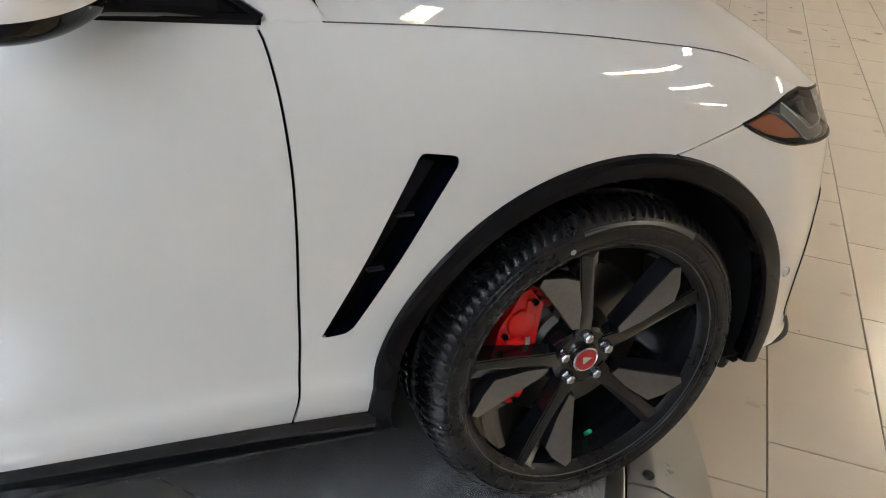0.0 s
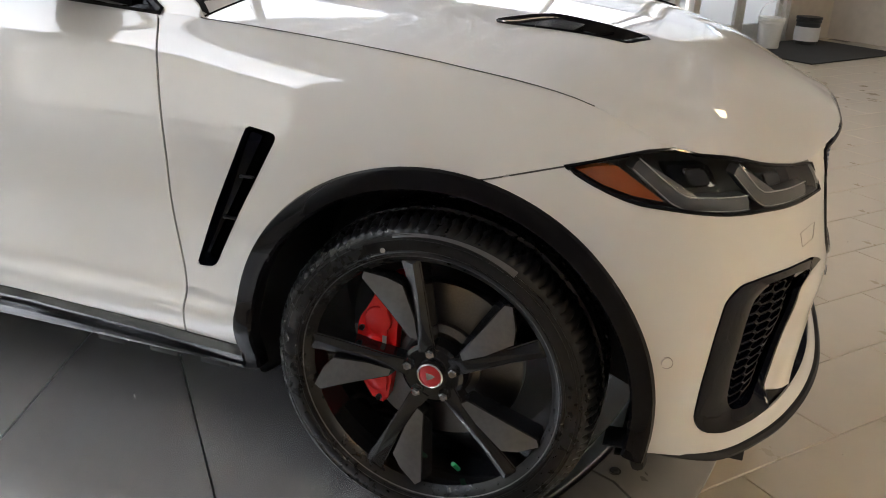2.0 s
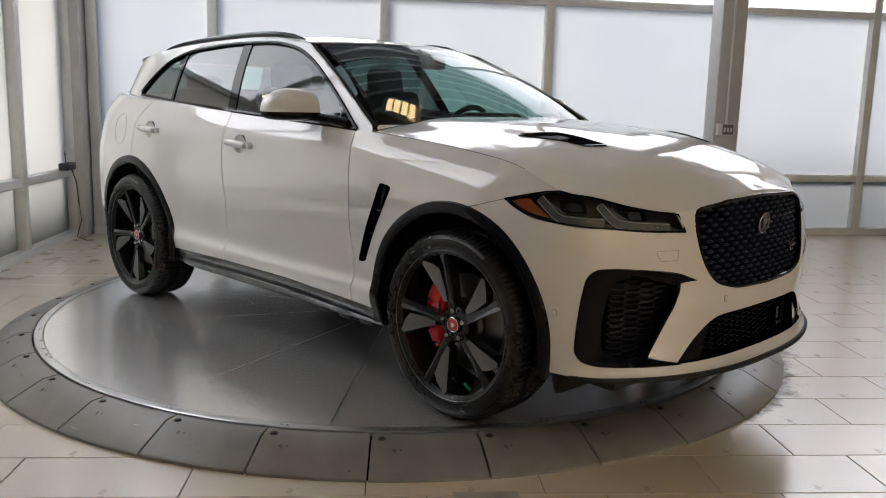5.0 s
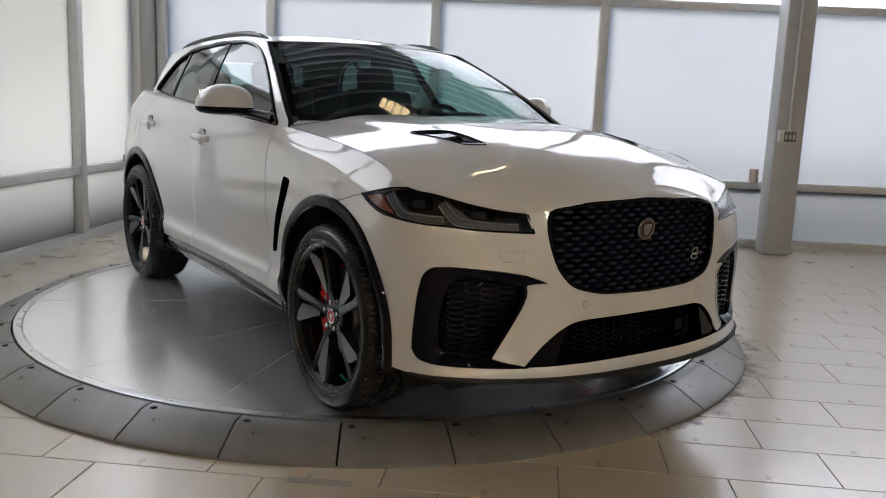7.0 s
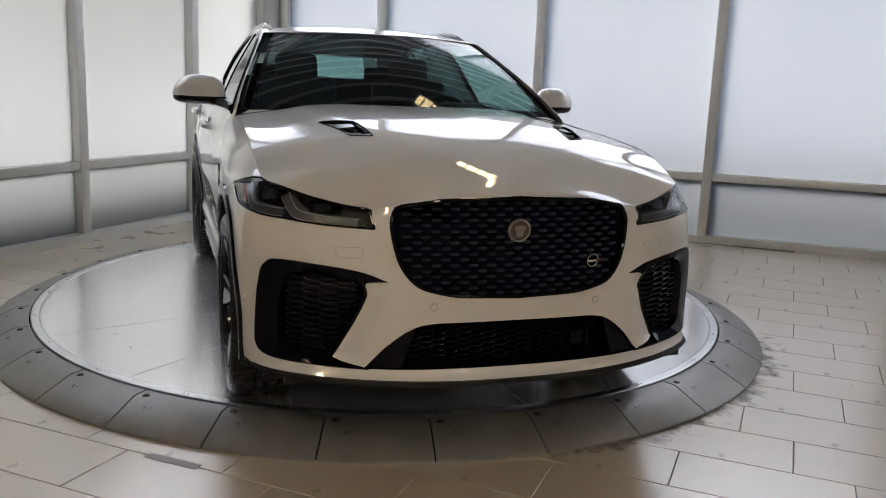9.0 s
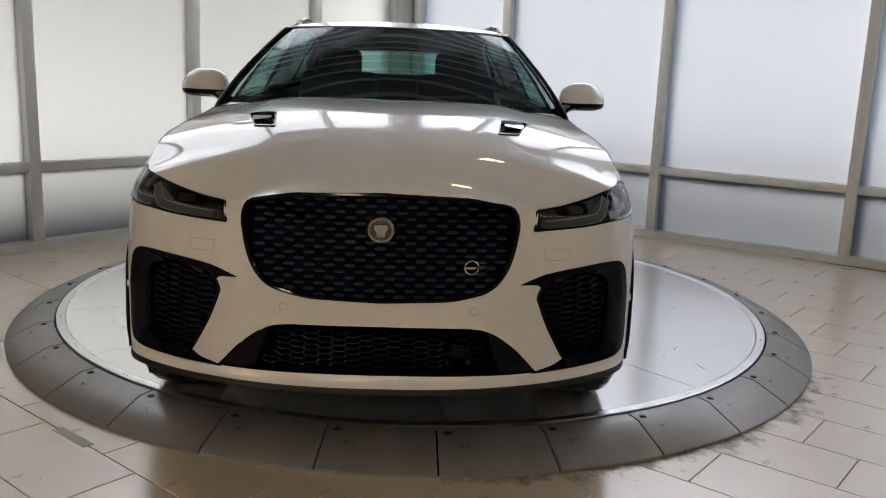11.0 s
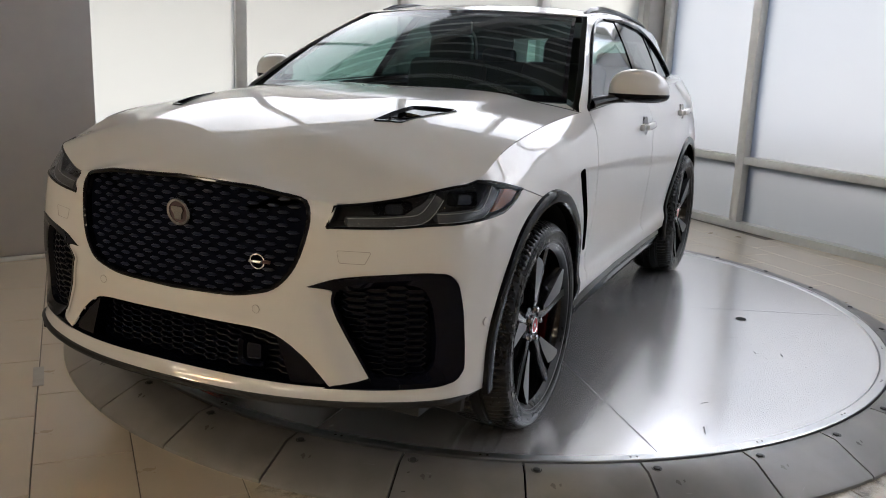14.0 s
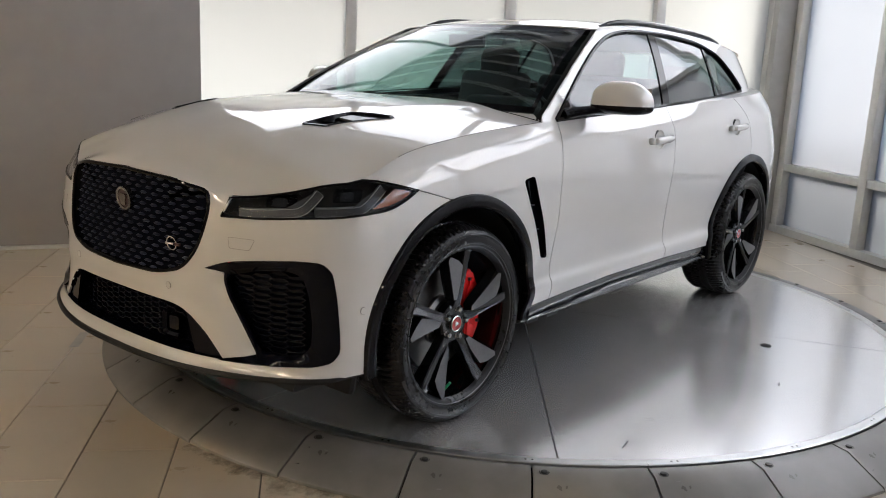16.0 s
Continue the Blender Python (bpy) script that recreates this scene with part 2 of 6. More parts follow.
def prism(points, near, far, to):
    """A closed outline of 2D points drawn out from near to far; to(u, v, d) gives the place."""
    bm = bmesh.new()
    a = [bm.verts.new(to(u, v, near)) for u, v in points]
    b = [bm.verts.new(to(u, v, far)) for u, v in points]
    bm.faces.new(a)
    bm.faces.new(b[::-1])
    for i in range(len(a)):
        j = (i + 1) % len(a)
        bm.faces.new((a[j], a[i], b[i], b[j]))
    return bm


def tube(points, radius, sides=8, flat=1.0):
    """A bar along a line of points."""
    bm = bmesh.new()
    pts = [Vector(p) for p in points]
    rings = []
    for i, p in enumerate(pts):
        d = (pts[min(i + 1, len(pts) - 1)] - pts[max(i - 1, 0)]).normalized()
        side = d.cross(Vector((0, 0, 1)))
        side = side.normalized() if side.length > 1e-4 else Vector((1, 0, 0))
        up = side.cross(d)
        r = radius[i] if isinstance(radius, (list, tuple)) else radius
        rings.append([bm.verts.new(p + side * r * math.cos(2 * math.pi * k / sides) + up * r * flat * math.sin(2 * math.pi * k / sides)) for k in range(sides)])
    for a, b in zip(rings, rings[1:]):
        for k in range(sides):
            bm.faces.new((a[k], a[(k + 1) % sides], b[(k + 1) % sides], b[k]))
    bm.faces.new(rings[0][::-1])
    bm.faces.new(rings[-1])
    return bm


def spline(ts, vals, at):
    """Smooth curve through values (monotone where they are), at given parameters."""
    ts, vals, at = np.asarray(ts, float), np.asarray(vals, float), np.asarray(at, float)
    h = np.diff(ts)
    d = np.diff(vals, axis=0) / h.reshape(-1, *[1] * (vals.ndim - 1))
    m = np.empty_like(vals)
    m[0], m[-1] = d[0], d[-1]
    w = h.reshape(-1, *[1] * (vals.ndim - 1))
    m[1:-1] = (d[:-1] * w[1:] + d[1:] * w[:-1]) / (w[:-1] + w[1:])
    i = np.clip(np.searchsorted(ts, at) - 1, 0, len(h) - 1)
    u = (at - ts[i]) / h[i]
    sh = (-1, *[1] * (vals.ndim - 1))
    u, hh = u.reshape(sh), h[i].reshape(sh)
    return vals[i] * (2 * u**3 - 3 * u**2 + 1) + vals[i + 1] * (3 * u**2 - 2 * u**3) + m[i] * hh * (u**3 - 2 * u**2 + u) + m[i + 1] * hh * (u**3 - u**2)


def sheet(grid):
    """A mesh from a grid of places (rows, columns, 3)."""
    bm = bmesh.new()
    rows = [[bm.verts.new(p) for p in row] for row in grid]
    for a, b in zip(rows, rows[1:]):
        for i in range(len(a) - 1):
            bm.faces.new((a[i], a[i + 1], b[i + 1], b[i]))
    return bm


def relax(grid, times, keep=None):
    """Smooths a grid of places, its border held."""
    g = grid.copy()
    for _ in range(times):
        s = g.copy()
        s[1:-1, 1:-1] = 0.5 * g[1:-1, 1:-1] + 0.125 * (g[:-2, 1:-1] + g[2:, 1:-1] + g[1:-1, :-2] + g[1:-1, 2:])
        s[1:-1, 0] = 0.5 * g[1:-1, 0] + 0.25 * (g[:-2, 0] + g[2:, 0])
        s[1:-1, -1] = 0.5 * g[1:-1, -1] + 0.25 * (g[:-2, -1] + g[2:, -1])
        g = s
    return g


def inside(poly, u, v):
    hit, j = False, len(poly) - 1
    for i in range(len(poly)):
        (a, b), (c, d) = poly[i], poly[j]
        if (b > v) != (d > v) and u < (c - a) * (v - b) / (d - b) + a:
            hit = not hit
        j = i
    return hit


class View:
    """A direction to look along, in which outlines are drawn on the body."""

    def __init__(self, across, up, toward):
        self.u, self.v, self.d = Vector(across).normalized(), Vector(up).normalized(), Vector(toward).normalized()

    def flat(self, p):
        return p.dot(self.u), p.dot(self.v)


SIDE = View((1, 0, 0), (0, 0, 1), (0, 1, 0))
FRONT = View((0, 1, 0), (0, 0, 1), (1, 0, 0))
CORNER = View((-0.8, 0.6, 0), (0, 0, 1), (0.6, 0.8, 0))
TOP = View((1, 0, 0), (0, 1, 0), (0, 0, 1))


def rounded(poly, r=0.02, steps=4):
    """The outline with its corners rounded; r may be one size or one a corner."""
    out = []
    n = len(poly)
    for i in range(n):
        p, a, b = Vector(poly[i]), Vector(poly[i - 1]), Vector(poly[(i + 1) % n])
        q = r[i] if isinstance(r, (list, tuple)) else r
        la, lb = (a - p).length, (b - p).length
        q = min(q, la * 0.45, lb * 0.45)
        if q < 1e-4:
            out.append(tuple(p))
            continue
        s, e = p + (a - p) * q / la, p + (b - p) * q / lb
        for k in range(steps + 1):
            t = k / steps
            out.append(tuple(s * (1 - t) ** 2 + p * 2 * t * (1 - t) + e * t * t))
    return out


def score(bm, poly, view, facing=0.05):
    """Cuts the faces that an outline crosses, along the outline. Gives the faces inside it."""
    def near(lo, hi, pad=0.0):
        out = []
        for f in bm.faces:
            if f.normal.dot(view.d) < facing:
                continue
            us = [view.flat(v.co) for v in f.verts]
            if max(u for u, _ in us) >= lo[0] - pad and min(u for u, _ in us) <= hi[0] + pad and max(v for _, v in us) >= lo[1] - pad and min(v for _, v in us) <= hi[1] + pad:
                out.append(f)
        return out

    us, vs = [p[0] for p in poly], [p[1] for p in poly]
    bm.normal_update()
    zone = near((min(us), min(vs)), (max(us), max(vs)), 0.01)
    for i in range(len(poly)):
        a, b = Vector(poly[i - 1]), Vector(poly[i])
        if (b - a).length < 1e-6:
            continue
        zone = [f for f in zone if f.is_valid]
        d = (b - a).normalized()
        n2 = Vector((d.y, -d.x))
        faces = []
        for f in zone:
            ps = [Vector(view.flat(v.co)) - a for v in f.verts]
            along = [p.dot(d) for p in ps]
            off = [p.dot(n2) for p in ps]
            if max(along) > -1e-4 and min(along) < (b - a).length + 1e-4 and min(off) < 0 < max(off):
                faces.append(f)
        if not faces:
            continue
        old = set(faces)
        no = view.u * n2.x + view.v * n2.y
        co = view.u * a.x + view.v * a.y
        geom = list({e for f in faces for e in f.edges} | {v for f in faces for v in f.verts}) + faces
        out = bmesh.ops.bisect_plane(bm, geom=geom, dist=1e-5, plane_co=co, plane_no=no)
        fresh = [g for g in out["geom"] if isinstance(g, bmesh.types.BMFace) and g.is_valid]
        zone = [f for f in zone if f.is_valid] + [f for f in fresh if f not in old]
    bm.normal_update()
    found = []
    for f in set(f for f in zone if f.is_valid):
        c = view.flat(f.calc_center_median())
        if inside(poly, *c):
            found.append(f)
    return found


def lift_out(bm, faces):
    """Moves faces into a mesh of their own."""
    out = bmesh.new()
    made = {}
    for f in faces:
        vs = []
        for v in f.verts:
            if v not in made:
                made[v] = out.verts.new(v.co)
            vs.append(made[v])
        out.faces.new(vs)
    bmesh.ops.delete(bm, geom=faces, context="FACES")
    return out


def ribbon(line, width):
    """A thin outline along a line of 2D points."""
    pts = [Vector(p) for p in line]
    left, right = [], []
    for i, p in enumerate(pts):
        d = (pts[min(i + 1, len(pts) - 1)] - pts[max(i - 1, 0)]).normalized()
        n = Vector((-d.y, d.x)) * width / 2
        left.append(tuple(p + n))
        right.append(tuple(p - n))
    return left + right[::-1]


def smooth_line(points, steps=6):
    p = np.array(points, float)
    s = np.r_[0, np.cumsum(np.linalg.norm(np.diff(p, axis=0), axis=1))]
    return [tuple(q) for q in spline(s, p, np.linspace(0, s[-1], (len(p) - 1) * steps + 1))]


def grid_normals(grid, tree):
    """Smooth directions of a grid's surface, pointing the way its faces do."""
    n = np.cross(np.gradient(grid, axis=1), np.gradient(grid, axis=0))
    n /= np.maximum(np.linalg.norm(n, axis=2), 1e-9)[:, :, None]
    r, c = grid.shape[0] // 2, grid.shape[1] // 2
    _, face_n, _, _ = tree.find_nearest(Vector(grid[r, c]))
    return n if n[r, c].dot(np.array(face_n)) > 0 else -n


def flange(bm, depth=0.006):
    """Turns the open edges of a panel inwards."""
    bm.normal_update()
    out = bmesh.ops.extrude_edge_only(bm, edges=[e for e in bm.edges if e.is_boundary])
    inner = [v for v in out["geom"] if isinstance(v, bmesh.types.BMVert)]
    lean = {}
    for v in inner:
        mate = [e.other_vert(v) for e in v.link_edges if e.other_vert(v) not in inner]
        fs = [f for m in mate for f in m.link_faces if not any(w in lean or w is v for w in f.verts)]
        n = sum((f.normal for f in fs), Vector())
        lean[v] = n.normalized() if n.length > 1e-6 else Vector((0, 0, 0))
    for v, n in lean.items():
        v.co -= n * depth
    return bm


def panel(name, bm, mat, parent, label, tree, grid, normals):
    """A body panel: its face follows the smooth surface it was cut from, its edges turn in."""
    ob = part(name, flange(bm), mat, parent, label, turned=True)
    me, cols = ob.data, grid.shape[1] - 1
    found = []
    for v in me.vertices:
        s = -1 if v.co.y < -1e-5 else 1
        _, _, idx, d = tree.find_nearest(Vector((v.co.x, abs(v.co.y), v.co.z)))
        if d > 0.003:
            found.append(None)
            continue
        r, c = divmod(idx, cols)
        near = grid[r:r + 2, c:c + 2].reshape(4, 3)
        w = 1 / (((near - np.array((v.co.x, abs(v.co.y), v.co.z))) ** 2).sum(1) + 1e-8)
        n = (normals[r:r + 2, c:c + 2].reshape(4, 3) * w[:, None]).sum(0)
        if abs(v.co.y) < 1e-4:
            n[1] = 0
        n /= np.linalg.norm(n)
        found.append((n[0], n[1] * s, n[2]))
    loops = []
    for p in me.polygons:
        own = tuple(p.normal)
        ns = [found[i] for i in p.vertices]
        flat = any(n is None for n in ns)
        loops += [own] * len(ns) if flat else [n if n[0] * own[0] + n[1] * own[1] + n[2] * own[2] > 0 else own for n in ns]
    me.normals_split_custom_set(loops)
    return ob


def shell(ob, thick=0.002, offset=-1):
    mod = ob.modifiers.new("thickness", "SOLIDIFY")
    mod.thickness, mod.offset = thick, offset
    return ob


# ---- the room ----
FLOOR = -0.11
CORNER_AT = Vector((-6.15, 0.0, FLOOR))
TABLE_AT = Vector((-1.585, 0.156, -0.013))


def along(deg, s, off=0.0, z=FLOOR):
    """A place on a wall that starts at the corner and runs off at that angle; off: metres into the room."""
    a = radians(deg)
    side = -1 if deg > 0 else 1
    return Vector((CORNER_AT.x + s * math.cos(a) - side * off * math.sin(a), CORNER_AT.y + s * math.sin(a) + side * off * math.cos(a), z))


def wall_box(deg, s0, s1, z0, z1, thick, off=0.0, bevel=0.0):
    a, b = along(deg, s0, off, z0), along(deg, s1, off, z1)
    c = (a + b) / 2
    return box((s1 - s0, thick, z1 - z0), c, bevel, Matrix.Rotation(radians(deg), 4, "Z"))


BACK, FLANK = 54.0, -41.5
RAIL, HEAD, TOPZ = 0.53, 2.33, 4.35


def glazing(name, deg, marks, end, label, sheet_mat):
    """A wall of frosted panes in an aluminium grid."""
    root = part(name, wall_box(deg, marks[0] - 0.05, end, FLOOR, FLOOR + 0.07, 0.16), FRAME)
    tagged(root, label, "window wall", kind="structure")
    levels = [FLOOR + 0.07, RAIL, HEAD, TOPZ]
    for s in marks:
        part("mullion", wall_box(deg, s - 0.045, s + 0.045, FLOOR + 0.07, TOPZ, 0.14, 0.0, 0.004), FRAME, root)
    for a, b in zip(marks, marks[1:] + [end]):
        for z in levels[1:]:
            part("rail", wall_box(deg, a + 0.045, b - 0.045, z - 0.035, z + 0.035, 0.12, 0.0, 0.003), FRAME, root)
        for lo, hi in zip(levels, levels[1:]):
            part("pane", wall_box(deg, a + 0.045, b - 0.045, lo + (0.035 if lo > 0 else 0), hi - 0.035, 0.012, -0.02), FROST_BRIGHTENED if lo > 2 else sheet_mat, root)
    return root


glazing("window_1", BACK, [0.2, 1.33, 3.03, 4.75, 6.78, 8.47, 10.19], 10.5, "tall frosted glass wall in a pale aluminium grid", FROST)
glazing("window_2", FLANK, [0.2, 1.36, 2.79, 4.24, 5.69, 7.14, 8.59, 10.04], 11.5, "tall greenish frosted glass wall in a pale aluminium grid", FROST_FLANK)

# Area lamps added at the upper panes, standing in for the sky's light.
for deg, s0, s1, watts in ((BACK, 0.25, 10.45, 15.0), (FLANK, 0.25, 11.45, 24.0)):
    data = bpy.data.lights.new("upper_window_light", "AREA")
    data.shape, data.size, data.size_y, data.energy, data.color = "RECTANGLE", s1 - s0, TOPZ - HEAD - 0.09, watts, (0.94, 0.97, 1.0)
    middle = (s0 + s1) / 2
    new("upper_window_light", data).matrix_world = look(along(deg, middle, -0.008, (HEAD + TOPZ) / 2), along(deg, middle, 1.0, (HEAD + TOPZ) / 2))

corner_column = part("corner_column", box((0.40, 0.40, TOPZ - FLOOR), along(BACK, -0.06, 0.04, (TOPZ + FLOOR) / 2), 0.01, Matrix.Rotation(radians(BACK - 2), 4, "Z")), COLUMN)
tagged(corner_column, "square grey painted column in the glazed corner", "column", kind="structure")
column = part("column", box((0.28, 0.25, TOPZ - FLOOR), along(BACK, 6.55, 0.42, (TOPZ + FLOOR) / 2), 0.025, Matrix.Rotation(radians(BACK), 4, "Z")), COLUMN)
tagged(column, "grey painted steel column before the glass wall", "column", kind="structure")

ground = bmesh.new()
bmesh.ops.create_circle(ground, cap_ends=True, segments=64, radius=400, matrix=Matrix.Translation((0, 0, -0.3)))
tagged(part("ground", ground, GRASS), "dark ground outside the glazed walls", "ground", kind="structure")


def slab_box(deg, s0, s1, o0, o1, z0, z1):
    """A slab over a stretch of the plan: along the back wall and into the room."""
    pts = [along(deg, s, o) for s, o in ((s0, o0), (s1, o0), (s1, o1), (s0, o1))]
    return prism([(p.x, p.y) for p in pts], z0, z1, lambda u, v, d: (u, v, d))


DEEP, WIDE = 17.0, 13.6
tagged(part("floor", slab_box(BACK, -3.0, WIDE, -0.1, DEEP, FLOOR - 0.20, FLOOR - 0.006), GROUT, smooth=False), "beige stone tile floor with dark joints", "floor", kind="structure")
lid = slab_box(BACK, -3.0, WIDE, -0.1, DEEP, TOPZ, TOPZ + 0.15)
plain = len(lid.faces)
plan_c = [along(BACK, s, o) for s, o in ((-3.0, -0.1), (WIDE, -0.1), (WIDE, DEEP), (-3.0, DEEP))]
for k in range(80):
    # A rib across the car's length, from edge to edge of the deck.
    x = -9.0 + 0.34 * k
    ends = []
    for p, q in zip(plan_c, plan_c[1:] + plan_c[:1]):
        if (p.x - x) * (q.x - x) < 0:
            ends.append(p.y + (q.y - p.y) * (x - p.x) / (q.x - p.x))
    if len(ends) == 2 and abs(ends[0] - ends[1]) > 0.4:
        lo, hi = min(ends) + 0.1, max(ends) - 0.1
        join(lid, box((0.055, hi - lo, 0.07), (x, (lo + hi) / 2, TOPZ - 0.025)))
lid.faces.ensure_lookup_table()
for f in lid.faces[plain:]:
    f.material_index = 1
ceiling = part("ceiling", lid, [DECK, DECK_LIGHT], smooth=False)
tagged(ceiling, "dark ribbed steel deck ceiling", "ceiling", kind="structure")
for k, s in enumerate((0.8, 4.0, 7.2, 10.4)):
    tagged(part("roof_beam", slab_box(BACK, s, s + 0.18, 0.0, DEEP, TOPZ - 0.32, TOPZ - 0.055), COLUMN, smooth=False), "grey steel roof beam under the ceiling deck", "beam", "roof beams", "structure")

# Plain walls that close the room.
tagged(part("wall_south", wall_box(FLANK, 11.5, 17.5, FLOOR - 0.1, TOPZ, 0.2), WALL, smooth=False), "plain beige wall", "wall", kind="structure")
a, b = along(BACK, WIDE, 0.0), along(BACK, WIDE, DEEP)
tagged(part("wall_north", box((DEEP, 0.2, TOPZ - FLOOR + 0.1), ((a + b) / 2) + Vector((0, 0, (TOPZ - FLOOR) / 2 - 0.05)), 0, Matrix.Rotation(radians(BACK - 90), 4, "Z")), WALL, smooth=False), "plain beige wall", "wall", kind="structure")
a, b = along(BACK, -3.0, DEEP), along(BACK, WIDE, DEEP)
tagged(part("wall_east", box(((b - a).length, 0.2, TOPZ - FLOOR + 0.1), ((a + b) / 2) + Vector((0, 0, (TOPZ - FLOOR) / 2 - 0.05)), 0, Matrix.Rotation(radians(BACK), 4, "Z")), WALL, smooth=False), "plain beige wall", "wall", kind="structure")

# Grey partition beside the turntable.
pa, pb = Vector((-1.375, -2.776, 0)), Vector((1.935, -4.636, 0))
run = (pb - pa).normalized()
pm = (pa + pb) / 2 - 0.07 * Vector((-run.y, run.x, 0))
pdir = math.degrees(math.atan2(run.y, run.x))
turn_p = Matrix.Rotation(radians(pdir), 4, "Z")
tagged(part("partition", box(((pb - pa).length, 0.14, TOPZ - FLOOR - 0.03), (pm.x, pm.y, (TOPZ + FLOOR + 0.03) / 2), 0.006, turn_p), PANEL), "tall plain grey partition", "partition", kind="structure")
# Pale solid strip that stands for the light showing under the partition.
tagged(part("partition_foot", box(((pb - pa).length - 0.02, 0.17, 0.028), (pm.x, pm.y, FLOOR + 0.014), 0.004, turn_p), FRAME), "pale strip drawn as the lit gap under the partition", "plate", kind="structure")
tagged(part("foot_plate", box((0.34, 0.22, 0.012), (-1.305, -2.835, FLOOR + 0.006), 0.003, Matrix.Rotation(radians(-62), 4, "Z")), FRAME), "flat pale steel plate on the floor by the partition", "plate", kind="structure")

# Unseen low hedge outside the glass, added to dim and tint lower panes.
for deg, length, top, leaf in ((BACK, 16.0, 0.98, HEDGE_DIMMER), (FLANK, 12.0, 0.80, HEDGE_DIMMER_GREEN)):
    tagged(part("hedge", wall_box(deg, -2.0, length, -0.3, top, 0.6, -0.85, 0.15), leaf), "unseen low hedge added outside to dim the lower panes", "hedge", kind="stuff")


def lamp(c, shine=LIGHT, long=1.20, wide=0.34):
    """A louvred ceiling light."""
    r = Matrix.Rotation(radians(BACK), 4, "Z")
    root = part("ceiling_light", box((long, wide, 0.06), c + Vector((0, 0, 0.025)), 0.004, r), FRAME)
    tagged(root, "louvred warm ceiling light in a pale frame", "light", "ceiling lights")
    part("diffuser", box((long - 0.08, wide - 0.08, 0.01), c + Vector((0, 0, -0.012)), 0, r), shine, root)
    blades = round(long / 0.12) - 1
    for k in range(blades):
        part("louvre", box((0.016, wide - 0.08, 0.03), c + r.to_3x3() @ Vector((0.12 * (k - (blades - 1) / 2), 0, -0.033)), 0, r), FRAME, root)


for o in (9.7, 12.3, 14.9):
    for s in (3.2, 6.0, 8.8, 11.6):
        lamp(along(BACK, s, o, TOPZ - 0.10))
# The lamps nearest the turntable; the last two are added to light the front.
for x, y in ((-1.37, 1.30), (2.1, 3.8), (3.6, -3.2)):
    lamp(Vector((x, y, TOPZ - 0.10)), SOFT_LIGHT, 0.72, 0.30)


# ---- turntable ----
turntable = part("turntable", spin([(0.02, -0.06), (2.087, -0.06), (2.087, -0.014), (2.16, -0.016), (2.318, -0.09), (2.318, -0.097), (0.02, -0.097)], 96, "Z", True), CAVITY_SHADE)
turntable.location = TABLE_AT
tagged(turntable, "round brushed steel vehicle turntable with bolted grey ramp ring", "turntable")


def sector(r0, r1, a0, a1, tops, bottom, gap, steps=6):
    """A plate between two radii and two angles; tops: (radius, height) from inside out."""
    bm = bmesh.new()
    cols = []
    for k in range(steps + 1):
        prof = []
        for r, z in tops + [(tops[-1][0], bottom), (tops[0][0], bottom)]:
            lo, hi = a0 + gap / max(r, 0.05), a1 - gap / max(r, 0.05)
            a = lo + (hi - lo) * k / steps
            prof.append(bm.verts.new((r * math.cos(a), r * math.sin(a), z)))
        cols.append(prof)
    n = len(cols[0])
    for a, b in zip(cols, cols[1:]):
        for i in range(n):
            bm.faces.new((a[i], b[i], b[(i + 1) % n], a[(i + 1) % n]))
    bm.faces.new(cols[0][::-1])
    bm.faces.new(cols[-1])
    return bm


cuts = [3, 39, 112, 160, 212, 245, 287.5, 311, 363]
for a, b in zip(cuts, cuts[1:]):
    part("plate", sector(0.06, 2.035, radians(a), radians(b), [(0.06, 0), (2.035, 0)], -0.05, 0.0030, 48), DISC, turntable, smooth=False)
for k in range(8):
    part("trim_band", sector(2.038, 2.084, radians(3 + 45 * k), radians(48 + 45 * k), [(2.038, 0.001), (2.042, 0.004), (2.08, 0.004), (2.084, 0.001)], -0.05, 0.001, 30), CHROME_BAND, turntable)
turn = radians(11.47)
ramp_plate = sector(2.09, 2.335, 0, turn, [(2.092, -0.004), (2.098, 0.0), (2.165, -0.003), (2.325, -0.078), (2.332, -0.085)], -0.097, 0.0042, 5)
first = part("ramp_plate", ramp_plate, RING, turntable)
cap = join(spin([(0.0001, 0.004), (0.011, 0.003), (0.013, 0.0), (0.013, -0.006)], 14, "Z"), spin([(0.0135, -0.002), (0.019, -0.0015), (0.019, -0.008)], 14, "Z"))
bolt = part("bolt", cap, BOLT, turntable)
for k in range(31):
    a = radians(59.2) + turn * (k - 20)
    p = first if k == 0 else new("ramp_plate", first.data)
    p.parent = turntable
    p.matrix_basis = Matrix.Rotation(a, 4, "Z")
    q = bolt if k == 0 else new("bolt", bolt.data)
    q.parent = turntable
    q.matrix_basis = Matrix.Translation((2.142 * math.cos(a + 0.02), 2.142 * math.sin(a + 0.02), 0.0))

part("ramp_plate", sector(2.09, 2.335, radians(185.2), radians(190.1), [(2.092, -0.004), (2.098, 0.0), (2.165, -0.003), (2.325, -0.078), (2.332, -0.085)], -0.097, 0.0042, 3), RING, turntable)

# Screws in the trim band, and the wear of the plates.
screw = None
for k in range(24):
    a = radians(6 + 15 * k)
    for da in (-0.006, 0.006):
        q = part("screw", spin([(0.0001, 0.0012), (0.004, 0.001), (0.0045, 0.0)], 10, "Z"), BOLT, turntable) if screw is None else new("screw", screw.data)
        screw = screw or q
        q.parent = turntable
        q.matrix_basis = Matrix.Translation((2.061 * math.cos(a + da), 2.061 * math.sin(a + da), 0.004))
rng = random.Random(7)


